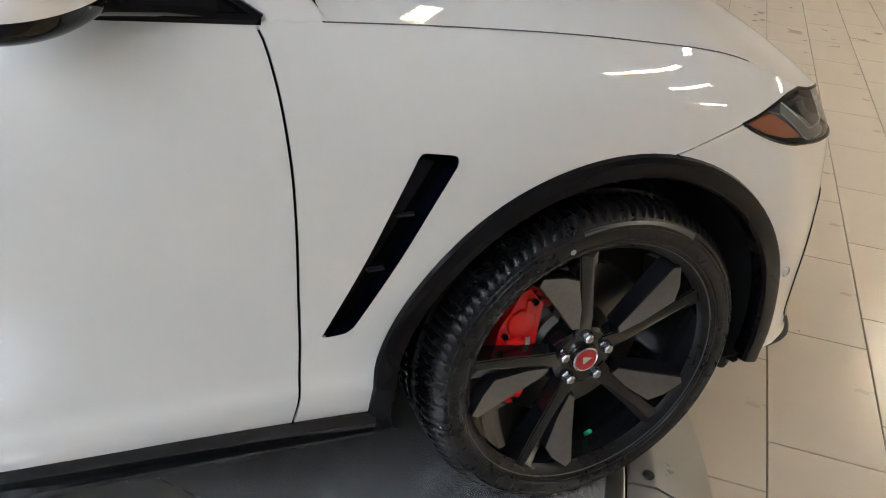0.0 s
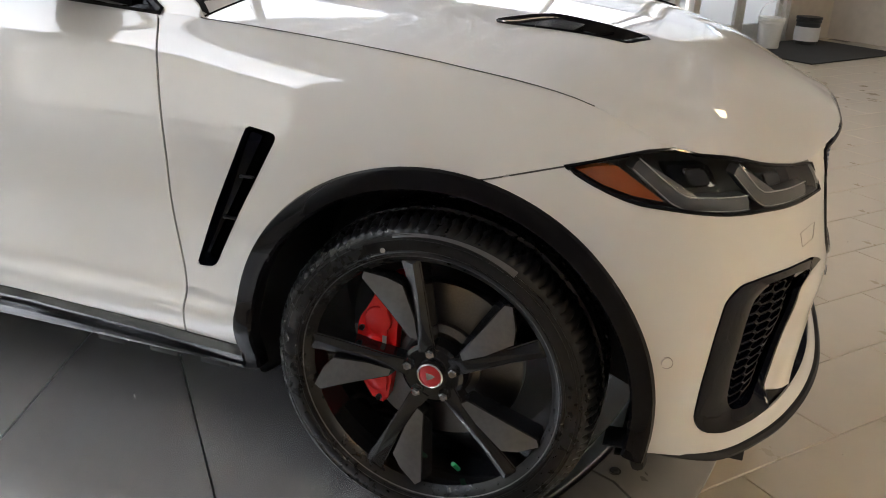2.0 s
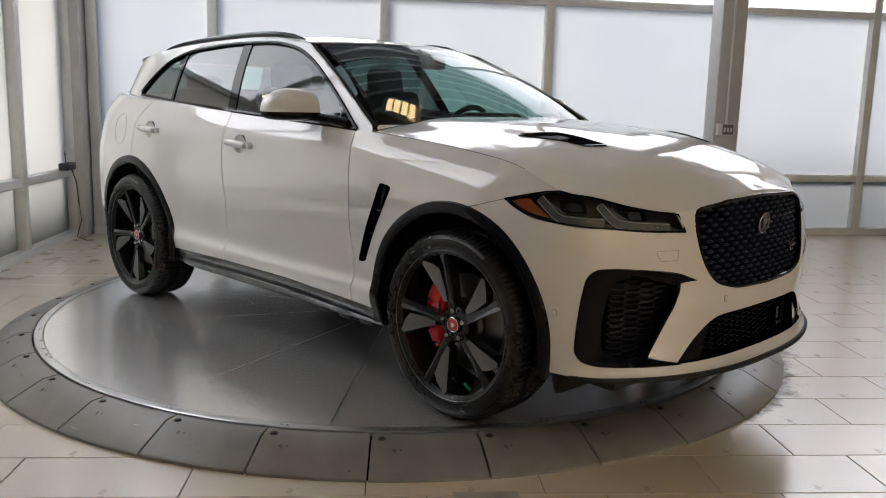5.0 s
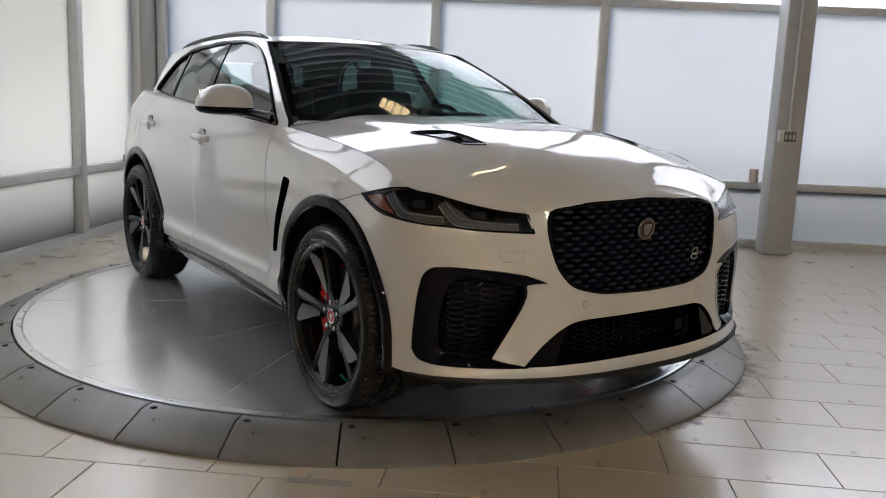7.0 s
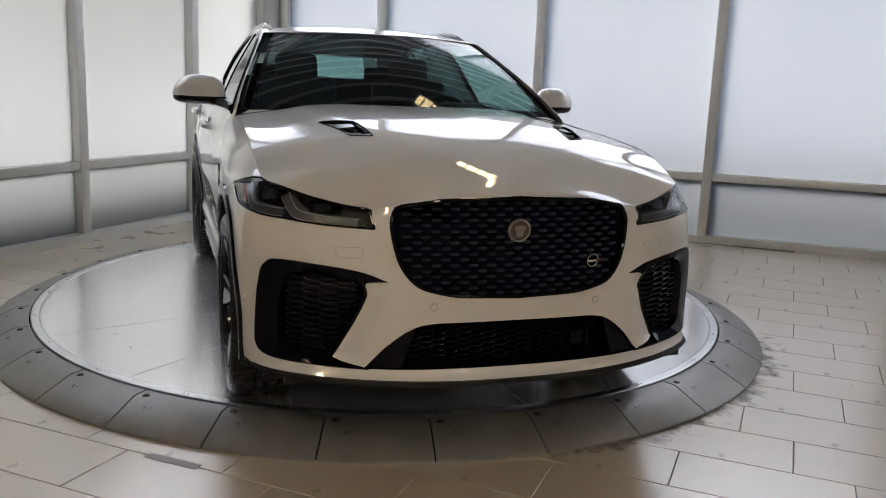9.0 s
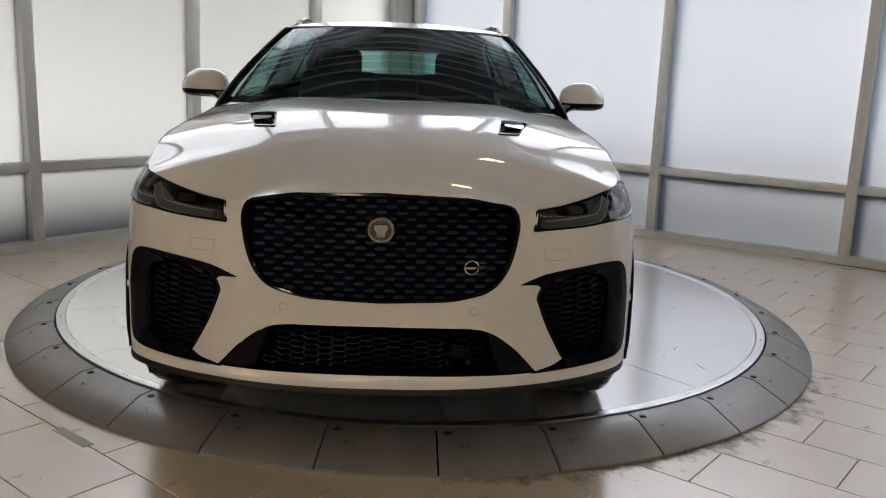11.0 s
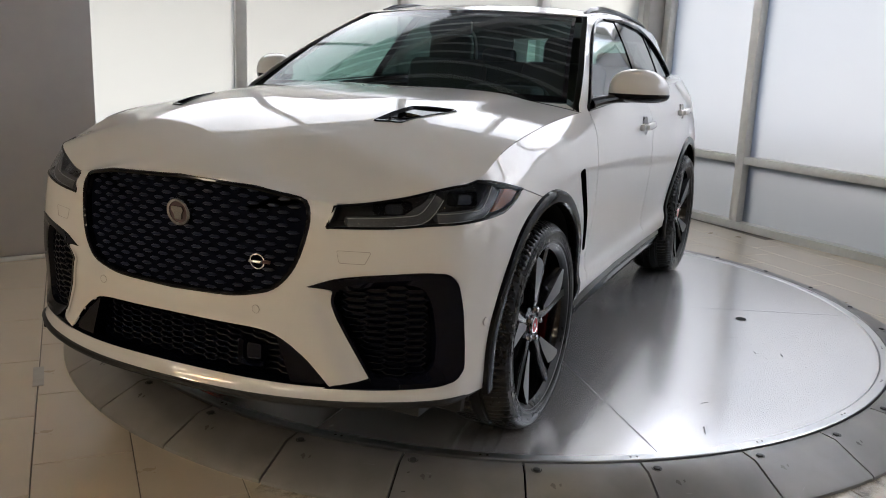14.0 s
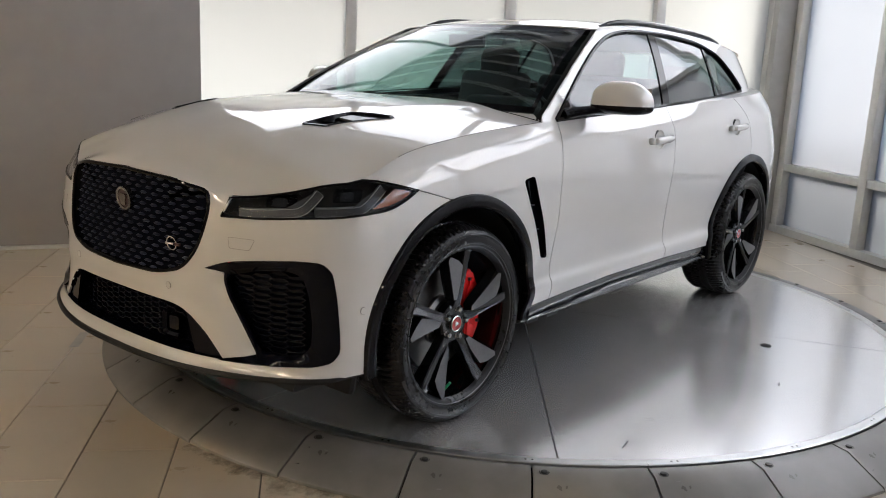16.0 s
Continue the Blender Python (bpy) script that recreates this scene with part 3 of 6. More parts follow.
def fleck(bm, x, y, z, long, wide, turn_a, tilt=0.0):
    """A small ragged mark; tilt: fall in height away from the middle."""
    n = rng.randint(6, 9)
    vs = []
    for k in range(n):
        a = 2 * math.pi * k / n
        r = rng.uniform(0.35, 1.0)
        u, v = long * r * math.cos(a), wide * r * math.sin(a)
        px, py = x + u * math.cos(turn_a) - v * math.sin(turn_a), y + u * math.sin(turn_a) + v * math.cos(turn_a)
        vs.append(bm.verts.new((px, py, z - tilt * (math.hypot(px, py) - math.hypot(x, y)))))
    bm.faces.new(vs)


wear_dark, wear_light = bmesh.new(), bmesh.new()
for k in range(60):
    a, r = rng.uniform(0, 2 * math.pi), 2.0 * math.sqrt(rng.random())
    fleck(rng.choice((wear_dark, wear_light)), r * math.cos(a), r * math.sin(a), 0.0006, rng.choice((.006, .01, .02, .045)), rng.uniform(.001, .007), rng.gauss(2.4, 0.5))
for cx, cy, count in ((1.05, 1.25, 16), (0.1, 1.45, 12), (0.75, -1.55, 14), (-0.4, -1.35, 10)):
    for k in range(count):
        fleck(wear_dark if k % 3 else wear_light, cx + rng.gauss(0, .09), cy + rng.gauss(0, .06), 0.0007, rng.uniform(.006, .035), rng.uniform(.002, .007), rng.gauss(2.6, 0.4))
for k in range(70):
    a, r = rng.uniform(0, 2 * math.pi), rng.uniform(2.18, 2.31)
    fleck(wear_light if k % 4 else wear_dark, r * math.cos(a), r * math.sin(a), -0.003 - (r - 2.165) * 0.469 + 0.0012, rng.choice((.008, .015, .035)), rng.uniform(.001, .003), a + math.pi / 2 + rng.gauss(0, .25), 0.469)
tagged(part("wear", wear_dark, SCUFF_DARK, turntable, "dark scratches and dirt on the steel", smooth=False), kind="stuff")
tagged(part("scuffing", wear_light, SCUFF_LIGHT, turntable, "pale scuffs on the steel and rubber", smooth=False), kind="stuff")


# ---- the car ----
from mathutils.bvhtree import BVHTree

car = new("car")
tagged(car, "white luxury SUV with black trim on a turntable", "car")

# Plan of the widest line, from the tail's middle along the flank and round the nose to its middle.
PLAN = [(-3.86, 0), (-3.84, 0.45), (-3.72, 0.78), (-3.40, 0.915), (-2.874, 0.96), (-2.35, 0.957), (-1.8, 0.953), (-1.2, 0.953), (-0.68, 0.953), (-0.35, 0.965), (0, 0.975),
        (0.28, 0.972), (0.50, 0.952), (0.64, 0.885), (0.745, 0.74), (0.822, 0.55), (0.872, 0.33), (0.887, 0.15), (0.89, 0)]
# Each line along the body: heights, and how far it lies inside the widest line.
SKIRT = ([.38, .38, .38, .36, .33, .28, .27, .27, .27, .28, .28, .29, .312, .308, .303, .298, .294, .292, .292], [.03, .03, .04, .05, .05, .06, .06, .06, .06, .06, .05, .03, .008, -.008, -.016, -.024, -.028, -.030, -.030])
FOOT = ([.55, .55, .52, .45, .42, .42, .42, .42, .42, .41, .40, .38, .365, .355, .350, .347, .346, .345, .345], [0, 0, .01, .015, .012, .012, .01, .01, .01, .008, 0, 0, 0, 0, .004, .006, .006, .006, .006])
LOW_CREASE = ([.68, .68, .66, .60, .54, .51, .50, .50, .50, .50, .52, .50, .49, .48, .48, .48, .49, .495, .495], [0, 0, 0, 0, .008, .026, .032, .032, .028, .012, 0, 0, 0, 0, .006, .010, .010, .010, .010])
LOWER_SIDE = ([.82, .82, .80, .76, .72, .72, .72, .72, .72, .70, .66, .62, .60, .59, .585, .58, .58, .58, .58], [0, 0, 0, 0, 0, .003, .004, .004, .002, 0, 0, 0, 0, 0, 0, 0, 0, 0, 0])
MID_SIDE = ([.95, .95, .93, .90, .86, .85, .84, .84, .84, .83, .80, .77, .75, .73, .72, .72, .72, .73, .74], [.01, .01, .01, .005, 0, 0, 0, 0, 0, 0, 0, .002, .006, .012, .016, .018, .018, .018, .018])
SHOULDER = ([1.08, 1.08, 1.06, 1.03, 1.0, .98, .965, .955, .948, .945, .942, .925, .89, .855, .836, .830, .845, .86, .865], [.04, .04, .04, .03, .015, .010, .006, .004, .003, .004, .010, .018, .026, .030, .034, .036, .036, .036, .036])
UPPER_SIDE = ([1.20, 1.20, 1.18, 1.15, 1.12, 1.10, 1.09, 1.08, 1.07, 1.055, 1.035, .995, .937, .912, .888, .872, .895, .907, .911], [.08, .08, .08, .06, .036, .03, .028, .027, .028, .034, .044, .05, .055, .058, .056, .048, .036, .037, .038])
TOP_EDGE = ([1.30, 1.30, 1.29, 1.275, 1.25, 1.225, 1.20, 1.175, 1.152, 1.13, 1.10, 1.057, .980, .966, .931, .908, .944, .953, .957], [.16, .16, .16, .14, .115, .105, .10, .088, .075, .098, .098, .09, .085, .09, .092, .070, .042, .044, .045])
LINES = [SKIRT, FOOT, LOW_CREASE, LOWER_SIDE, MID_SIDE, SHOULDER, UPPER_SIDE, TOP_EDGE]
plan = np.array(PLAN, float)
step = np.gradient(plan, axis=0)
step[0], step[-1] = (0, 1), (0, -1)
out_dir = np.stack([-step[:, 1], step[:, 0]], 1)
out_dir /= np.linalg.norm(out_dir, axis=1)[:, None]
net = np.array([np.c_[plan - out_dir * np.array(ins)[:, None], zs] for zs, ins in LINES])
net[:, (0, -1), 1] = 0
chord = np.r_[0, np.cumsum(np.linalg.norm(np.diff(plan, axis=0), axis=1))]
S = np.r_[np.linspace(0, chord[-9], 190)[:-1], np.linspace(chord[-9], chord[-1], 78)]
rows = np.array([spline(chord, line, S) for line in net])
V = np.linspace(0, len(LINES) - 1, 64)
body_grid = relax(spline(np.arange(len(LINES)), rows, V), 5)
body_grid[:, -1, 1] = 0
# The blade between mouth and side intake falls away towards its outer edge.
BLADE = np.array([(-.203, .371), (-.26, .485), (-.296, .56), (-.313, .615)])
uv = np.stack([-0.8 * body_grid[:, :, 0] + 0.6 * body_grid[:, :, 1], body_grid[:, :, 2]], 2)
gap = np.full(uv.shape[:2], 9.0)
for a, b in zip(BLADE, BLADE[1:]):
    k = np.clip(((uv - a) @ (b - a)) / ((b - a) @ (b - a)), 0, 1)
    gap = np.minimum(gap, np.linalg.norm(uv - a - k[:, :, None] * (b - a), axis=2))
proud = -0.034 * np.exp(-(gap / 0.055) ** 2) * np.clip((0.665 - uv[:, :, 1]) / 0.07, 0, 1) * np.clip((uv[:, :, 1] - 0.345) / 0.03, 0, 1) * (body_grid[:, :, 0] > 0.3)
body_grid[:, :, 0] += 0.6 * proud
body_grid[:, :, 1] += 0.8 * proud
body = sheet(body_grid[:, :, :])
bmesh.ops.recalc_face_normals(body, faces=body.faces[:])
body.faces.ensure_lookup_table()
if sum(f.normal.y for f in body.faces) < 0:
    bmesh.ops.reverse_faces(body, faces=body.faces[:])
SKIN = BVHTree.FromBMesh(body)
EDGE = body_grid[-1]


def side_y(x, z, off=0.0):
    hit = SKIN.ray_cast(Vector((x, 2, z)), Vector((0, -1, 0)))[0]
    return (hit.y if hit else 0.95) + off


def nose_x(y, z, off=0.0):
    for k in range(14):
        hit = SKIN.ray_cast(Vector((3, max(abs(y), 0.001), z - 0.004 * k)), Vector((-1, 0, 0)))[0]
        if hit:
            return hit.x + off
    return 0.85 + off


def on_corner(u, v, off=0.0):
    """The place on the front corner seen along the diagonal."""
    w = CORNER
    hit = SKIN.ray_cast(w.u * u + w.v * v + w.d * 3, -w.d)[0]
    p = hit if hit else w.u * u + w.v * v + w.d * 0.9
    return p + w.d * off


# Hood: from the shut line up to the crown.
mids = (S >= chord[8] + 0.07)
edge = EDGE[mids]
es = S[mids]
crown_x = spline([es[0], chord[9], chord[10], chord[11], chord[12], chord[13], chord[14], chord[15], chord[16], chord[17], chord[18]],
                 [-0.50, -0.32, 0.02, 0.26, 0.44, 0.56, 0.66, 0.745, 0.81, 0.838, 0.845], es)
crown_z = spline([-0.6, -0.3, 0.0, 0.26, 0.44, 0.56, 0.66, 0.745, 0.81, 0.838, 0.845], [1.222, 1.212, 1.195, 1.162, 1.125, 1.088, 1.048, 1.010, 0.978, 0.962, 0.956], crown_x)
hv = np.linspace(0, 1, 44)


def hood_grid():
    g = np.zeros((len(hv), len(es), 3))
    for k, v in enumerate(hv):
        g[k, :, 0] = edge[:, 0] + (crown_x - edge[:, 0]) * (v * v * (3 - 2 * v) * 0.6 + v * 0.4)
        g[k, :, 1] = edge[:, 1] * (1 - v)
        f = 1 - (1 - v) ** 2.3
        g[k, :, 2] = edge[:, 2] + (crown_z - edge[:, 2]) * f
        y = g[k, :, 1]
        fade = np.clip((0.72 - g[k, :, 0]) / 0.5, 0, 1)
        line = np.interp(g[k, :, 0], [-0.5, 0.1, 0.75], [0.60, 0.53, 0.44])
        ridge = 1 / (1 + np.exp(np.clip((y - line) / 0.020, -40, 40)))
        g[k, :, 2] += 0.020 * fade * ridge * np.clip(1.15 - 1.25 * v, 0, 0.6)
    return g


hood_g = relax(hood_grid(), 2)
hood_g[-1, :, 1] = 0
hood = sheet(hood_g)
bmesh.ops.recalc_face_normals(hood, faces=hood.faces[:])
if sum(f.normal.z for f in hood.faces) < 0:
    bmesh.ops.reverse_faces(hood, faces=hood.faces[:])
HOOD = BVHTree.FromBMesh(hood)


def hood_z(x, y, off=0.0):
    hit = HOOD.ray_cast(Vector((x, max(abs(y), 0.001), 3)), Vector((0, 0, -1)))[0]
    return (hit.z if hit else 1.1) + off


# Outlines on the body.
WHEELS = (0.0, -2.874)
HUB_Z, ARCH = 0.385, 0.505


def arch_outline(x, r):
    return [(x + r * math.cos(a), HUB_Z + r * math.sin(a)) for a in np.linspace(-0.9, math.pi + 0.9, 60)]


C = lambda x, y, z: CORNER.flat(Vector((x, y, z)))
LAMP_LOW = [(-.320, .838), (-.119, .850), (-.044, .858), (.063, .863), (.126, .868), (.179, .874), (.241, .882), (.290, .900), (.357, .937)]
LAMP_TOP = [(.262, .962), (.148, .982), (.10, 1.03), (-.15, 1.02), (-.275, .92)]
lamp_line = smooth_line(LAMP_LOW, 3) + LAMP_TOP
rim_uv = sorted(CORNER.flat(Vector(p)) for p in EDGE if p[0] > 0.1 and p[1] > 0.3)


def lamp_v(u):
    """Height of the hood's edge over the lamp."""
    return float(np.interp(u, [p[0] for p in rim_uv], [p[1] for p in rim_uv])) - 0.004


def on_lamp(u, v, off=0.0):
    return on_corner(u, min(v, lamp_v(u)), off)


lamp_seen = smooth_line(LAMP_LOW, 3) + [(u, min(v, lamp_v(u))) for u, v in ((.262, .962), (.20, .975), (.148, 1), (.10, 1), (.05, 1), (0, 1), (-.05, 1), (-.10, 1), (-.15, 1), (-.20, 1), (-.25, 1), (-.29, .90))]
INTAKE = [(-.380, .655), (-.308, .688), (-.22, .703), (-.07, .717), (.008, .713), (.042, .682), (.058, .60), (.070, .48), (.073, .40), (.046, .366), (-.012, .352), (-.12, .344), (-.232, .338), (-.34, .334), (-.309, .346), (-.203, .371), (-.26, .485), (-.296, .56), (-.313, .615), (-.311, .645), (-.335, .652)]
intake_line = rounded(INTAKE, [.002, .04, .04, .04, .03, .03, .04, .04, .03, .03, .03, .03, .03, .001, .001, .006, .04, .03, .03, .012, .01], 4)
GRILLE = [(0, .951), (.30, .942), (.452, .913), (.468, .86), (.455, .78), (.43, .70), (.375, .637), (.25, .606), (0, .598)]
MOUTH = [(0, .508), (.30, .506), (.365, .498), (.42, .468), (.478, .422), (.545, .350), (.56, .338), (.45, .336), (0, .336)]


def full(half):
    return half + [(-u, v) for u, v in half[::-1] if u > 1e-6]


grille_line = rounded(full(GRILLE), [.0, .05, .05, .03, .03, .05, .06, .05, 0, .05, .06, .05, .03, .03, .05, .05], 4)
VENT = [(-.366, .926), (-.446, .937), (-.617, .561), (-.562, .565)]
vent_line = rounded(VENT, [.022, .012, .006, .02], 4)


def cut_away(poly, view, facing=0.05):
    return lift_out(body, score(body, poly, view, facing))


half_grille = [p for p in rounded(GRILLE + [(-.05, .598), (-.05, .951)], [.0, .05, .05, .03, .03, .05, .06, .05, 0, 0, 0], 4)]
half_mouth = rounded(MOUTH + [(-.05, .336), (-.05, .508)], [0, .02, .03, .02, .02, .006, .004, .02, 0, 0, 0], 4)
lamp_lens = cut_away(lamp_line, CORNER)
cut_away(intake_line, CORNER)
cut_away(half_grille, FRONT)
cut_away(half_mouth, FRONT)
cut_away(vent_line, SIDE)
HANDLES = ((-1.60, 1.040), (-2.62, 1.075))
for hx, hz in HANDLES:
    cut_away([(hx - .012 + .054 * math.cos(a), hz + .048 * math.sin(a)) for a in np.linspace(0, 2 * math.pi, 28, endpoint=False)], SIDE)
for wx in WHEELS:
    cut_away(arch_outline(wx, ARCH - 0.02), SIDE)

# Shut lines in the side view.
DOOR_FRONT = smooth_line([(-.735, 1.19), (-.705, 1.13), (-.694, 1.08), (-.676, .948), (-.664, .70), (-.660, .45), (-.672, .36), (-.69, .25)])
DOOR_MID = smooth_line([(-1.835, 1.24), (-1.81, 1.15), (-1.79, 1.0), (-1.775, .868), (-1.752, .73), (-1.772, .58), (-1.80, .42), (-1.81, .25)])
DOOR_REAR = smooth_line([(-2.72, 1.27), (-2.80, 1.19), (-2.86, 1.05), (-2.872, .937), (-2.80, .84), (-2.73, .78)], 5)
BUMPER = smooth_line([(.06, .88), (.12, .895), (.20, .918), (.272, .938)])
for line in (DOOR_FRONT, DOOR_MID, DOOR_REAR, BUMPER):
    cut_away(ribbon(line, 0.0035 if line is BUMPER else 0.0055), SIDE)


def strip_behind(line, name="shut_line"):
    """Dark strip seen through a shut line, the gap's shade put into its colour."""
    g = []
    for x, z in line:
        if not 0.30 < z < np.interp(x, [-2.8, -0.6, 0.3], [1.23, 1.13, 1.0]):
            continue
        y = side_y(x, z, -0.006)
        g.append([(x - 0.02, y, z), (x + 0.02, y, z)])
    return sheet(g)


panels = {"front_door": [], "rear_door": [], "front_fender": [], "front_bumper": [], "rear_quarter": [], "sill": []}


def x_at(line, z):
    zs, xs = [p[1] for p in line][::-1], [p[0] for p in line][::-1]
    return float(np.interp(z, zs, xs))


body.normal_update()
faces = score(body, [(-2.5, .2), (.0, .2), (-.40, .345), (-.68, .358), (-1.2, .385), (-1.8, .385), (-2.42, .372)], SIDE, 0.02)
tag_sill = set(faces)
for f in body.faces:
    c = f.calc_center_median()
    if f in tag_sill and -2.45 < c.x < -0.42:
        key = "sill"
    elif c.x > x_at(DOOR_FRONT, c.z):
        key = "front_bumper" if c.x > 0 and (c.y < 0.53 or c.z < np.interp(c.x, [0, .06, .12, .20, .272, .4, .5, .6, .7, .78], [.88, .88, .895, .918, .938, .925, .918, .90, .87, .86])) else "front_fender"
    elif c.x > x_at(DOOR_MID, c.z):
        key = "front_door"
    elif c.x > -2.874 and c.z > 0.2 and (c.x > np.interp(c.z, [.2, .4, .60, .78, .84, .937, 1.05, 1.19, 1.27], [-2.42, -2.42, -2.47, -2.73, -2.80, -2.872, -2.86, -2.80, -2.72])):
        key = "rear_door"
    else:
        key = "rear_quarter"
    panels[key].append(f)
made = {k: lift_out(body, fs) for k, fs in panels.items()}
skin_n = grid_normals(body_grid, SKIN)
panel("front_bumper", whole(made.pop("front_bumper")), PAINT, car, "white front bumper", SKIN, body_grid, skin_n)
LEFT, RIGHT = {}, {}
for key, bm in made.items():
    other, coat, words = mirrored(bm), SILL_GLOSS if key == "sill" else PAINT, "black side sill" if key == "sill" else ""
    LEFT[key], RIGHT[key] = panel(key, bm, coat, car, words, SKIN, body_grid, skin_n), panel(key, other, coat, car, words, SKIN, body_grid, skin_n)
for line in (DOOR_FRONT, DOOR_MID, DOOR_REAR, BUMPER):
    both("door_seal", strip_behind(line), SEAM if line is BUMPER else CAVITY_SHADE, car)
HOOD_VENT = rounded([(.362, .428), (.315, .512), (.10, .566), (.020, .585), (.008, .572), (.13, .455)], .010)
lift_out(hood, score(hood, HOOD_VENT, TOP, 0.3)).free()
hood_ob = panel("hood", whole(hood), PAINT, car, "white hood with raised centre", HOOD, hood_g, grid_normals(hood_g, HOOD))


# ---- greenhouse ----
flank = (EDGE[:, 0] > -3.7) & (EDGE[:, 0] < 0.3) & (EDGE[:, 1] > 0.6)
bx, by, bz = EDGE[flank, 0], EDGE[flank, 1], EDGE[flank, 2]


def cabin_y(x, z):
    yb, zb = np.interp(x, bx, by), np.interp(x, bx, bz)
    yb = yb - 0.075 * np.clip((-1.7 - x) / 1.1, 0, 1) ** 1.3
    d = z - zb
    return yb - 0.42 * d - 0.32 * d * abs(d)


gx = np.linspace(-3.72, -0.56, 130)
gz = np.linspace(0, 1, 34)
cab = np.zeros((len(gz), len(gx), 3))
for k, q in enumerate(gz):
    z = np.interp(gx, bx, bz) - 0.03
    z = z + (1.66 - z) * q
    cab[k] = np.c_[gx, [cabin_y(a, b) for a, b in zip(gx, z)], z]
cabin = sheet(relax(cab, 2))
bmesh.ops.recalc_face_normals(cabin, faces=cabin.faces[:])
if sum(f.normal.y for f in cabin.faces) < 0:
    bmesh.ops.reverse_faces(cabin, faces=cabin.faces[:])
lining, glazed = cabin.copy(), cabin.copy()
# Shoulder from the flank in to the glass, and the deck round the tail.
both("shoulder", sheet([[(x, np.interp(x, bx, by), np.interp(x, bx, bz) - 0.001), (x, np.interp(x, bx, by) - 0.02, np.interp(x, bx, bz) + 0.004), (x, cabin_y(x, np.interp(x, bx, bz)) - 0.012, np.interp(x, bx, bz) + 0.007)] for x in gx if x < -1.3]), PAINT, car)
tail = [tuple(p) for p in EDGE if p[0] < -3.35]
deck = bmesh.new()
deck.faces.new([deck.verts.new(p) for p in tail[:-1] + [tail[-1]]] + [deck.verts.new((tail[-1][0], 0, tail[-1][2]))])
part("tail_deck", whole(deck), PAINT, car)
WS_B, WS_T = (-0.64, 0.800, 1.180), (-1.383, 0.588, 1.574)
roof_x = [-1.383, -1.6, -2.0, -2.5, -2.9, -3.2, -3.42]
roof_z = [1.576, 1.604, 1.622, 1.612, 1.590, 1.560, 1.530]
CAB = [(-.585, 1.14), (-.615, 1.178), (-.80, 1.288), (-1.0, 1.396), (-1.2, 1.492)] + list(zip(roof_x, roof_z)) + [(-3.60, 1.40), (-3.70, 1.29), (-3.71, 1.24), (-2.874, 1.23), (-1.8, 1.18), (-.9, 1.14)]
DLO = smooth_line([(-.705, 1.156), (-.85, 1.252), (-1.1, 1.395), (-1.3, 1.492), (-1.45, 1.545), (-1.62, 1.577), (-2.0, 1.592), (-2.4, 1.581), (-2.717, 1.551), (-2.90, 1.500), (-3.04, 1.405), (-3.15, 1.300)], 4) + [(-3.135, 1.282), (-2.64, 1.247), (-2.2, 1.226), (-1.8, 1.206), (-1.3, 1.184)]
bodyside = lift_out(cabin, score(cabin, CAB, SIDE, -1))
hole = score(bodyside, DLO, SIDE, -1)
bmesh.ops.delete(bodyside, geom=hole, context="FACES")
for ob in both("body_side", bodyside, PAINT, car, "white pillars and roof side", turned=True):
    shell(ob)
for v in lining.verts:
    v.co.y -= 0.03
lin = lift_out(lining, score(lining, [(x, z - 0.004) for x, z in CAB], SIDE, -1))
bmesh.ops.delete(lin, geom=score(lin, DLO, SIDE, -1), context="FACES")
both("cabin_lining", lin, LEATHER, car, "dark cabin lining")
for v in glazed.verts:
    v.co.y -= 0.008
B_POST = [(-1.80, 1.19), (-1.885, 1.19), (-2.055, 1.61), (-1.965, 1.61)]
C_POST = [(-2.625, 1.22), (-2.655, 1.22), (-2.735, 1.57), (-2.705, 1.57)]
lite = lift_out(glazed, score(glazed, DLO, SIDE, -1))
posts = []
for outline in (B_POST, C_POST):
    posts.append(lift_out(lite, score(lite, outline, SIDE, -1)))
posts.append(lift_out(lite, score(lite, [(-.66, 1.13), (-.87, 1.13), (-.87, 1.30), (-.80, 1.30)], SIDE, -1)))
for p in posts[:2]:
    p.free()
for outline in (B_POST, C_POST):
    (x0, z0), (x1, _), (x2, z2), (x3, _) = outline
    g = []
    for k in np.linspace(0.02, 0.97, 14):
        xa, xb, z = x0 + (x3 - x0) * k, x1 + (x2 - x1) * k, z0 + (z2 - z0) * k
        xs = np.linspace(xa, xb, 5)
        ys = [cabin_y(x, z) - 0.002 for x in xs]
        g.append([(xs[0], ys[0] - 0.008, z)] + [(x, y, z) for x, y in zip(xs, ys)] + [(xs[-1], ys[-1] - 0.008, z)])
    both("window_post", sheet(g), BLACK, car, "gloss black window post")
for v in posts[2].verts:
    v.co.y += 0.006
for ob in both("mirror_patch", posts[2], BLACK, car, "gloss black corner patch by the mirror", turned=True):
    shell(ob, 0.006)
panes = {"front_door_window": [], "rear_door_window": [], "quarter_window": []}
for f in lite.faces:
    c = f.calc_center_median()
    panes["front_door_window" if c.x > -1.95 and c.x > -1.84 - (c.z - 1.19) * 0.40 else "rear_door_window" if c.x > -2.64 - (c.z - 1.22) * 0.23 else "quarter_window"].append(f)
for key, fs in panes.items():
    L, R = both(key, lift_out(lite, fs), SCREEN if key.startswith("front") else PRIVACY, LEFT["front_door"] if key.startswith("front") else LEFT["rear_door"] if key.startswith("rear") else car)
    R.parent = RIGHT["front_door"] if key.startswith("front") else RIGHT["rear_door"] if key.startswith("rear") else car
trim = tube([(x, cabin_y(x, z) + 0.002, z) for x, z in DLO + DLO[:1]], 0.010, 6)
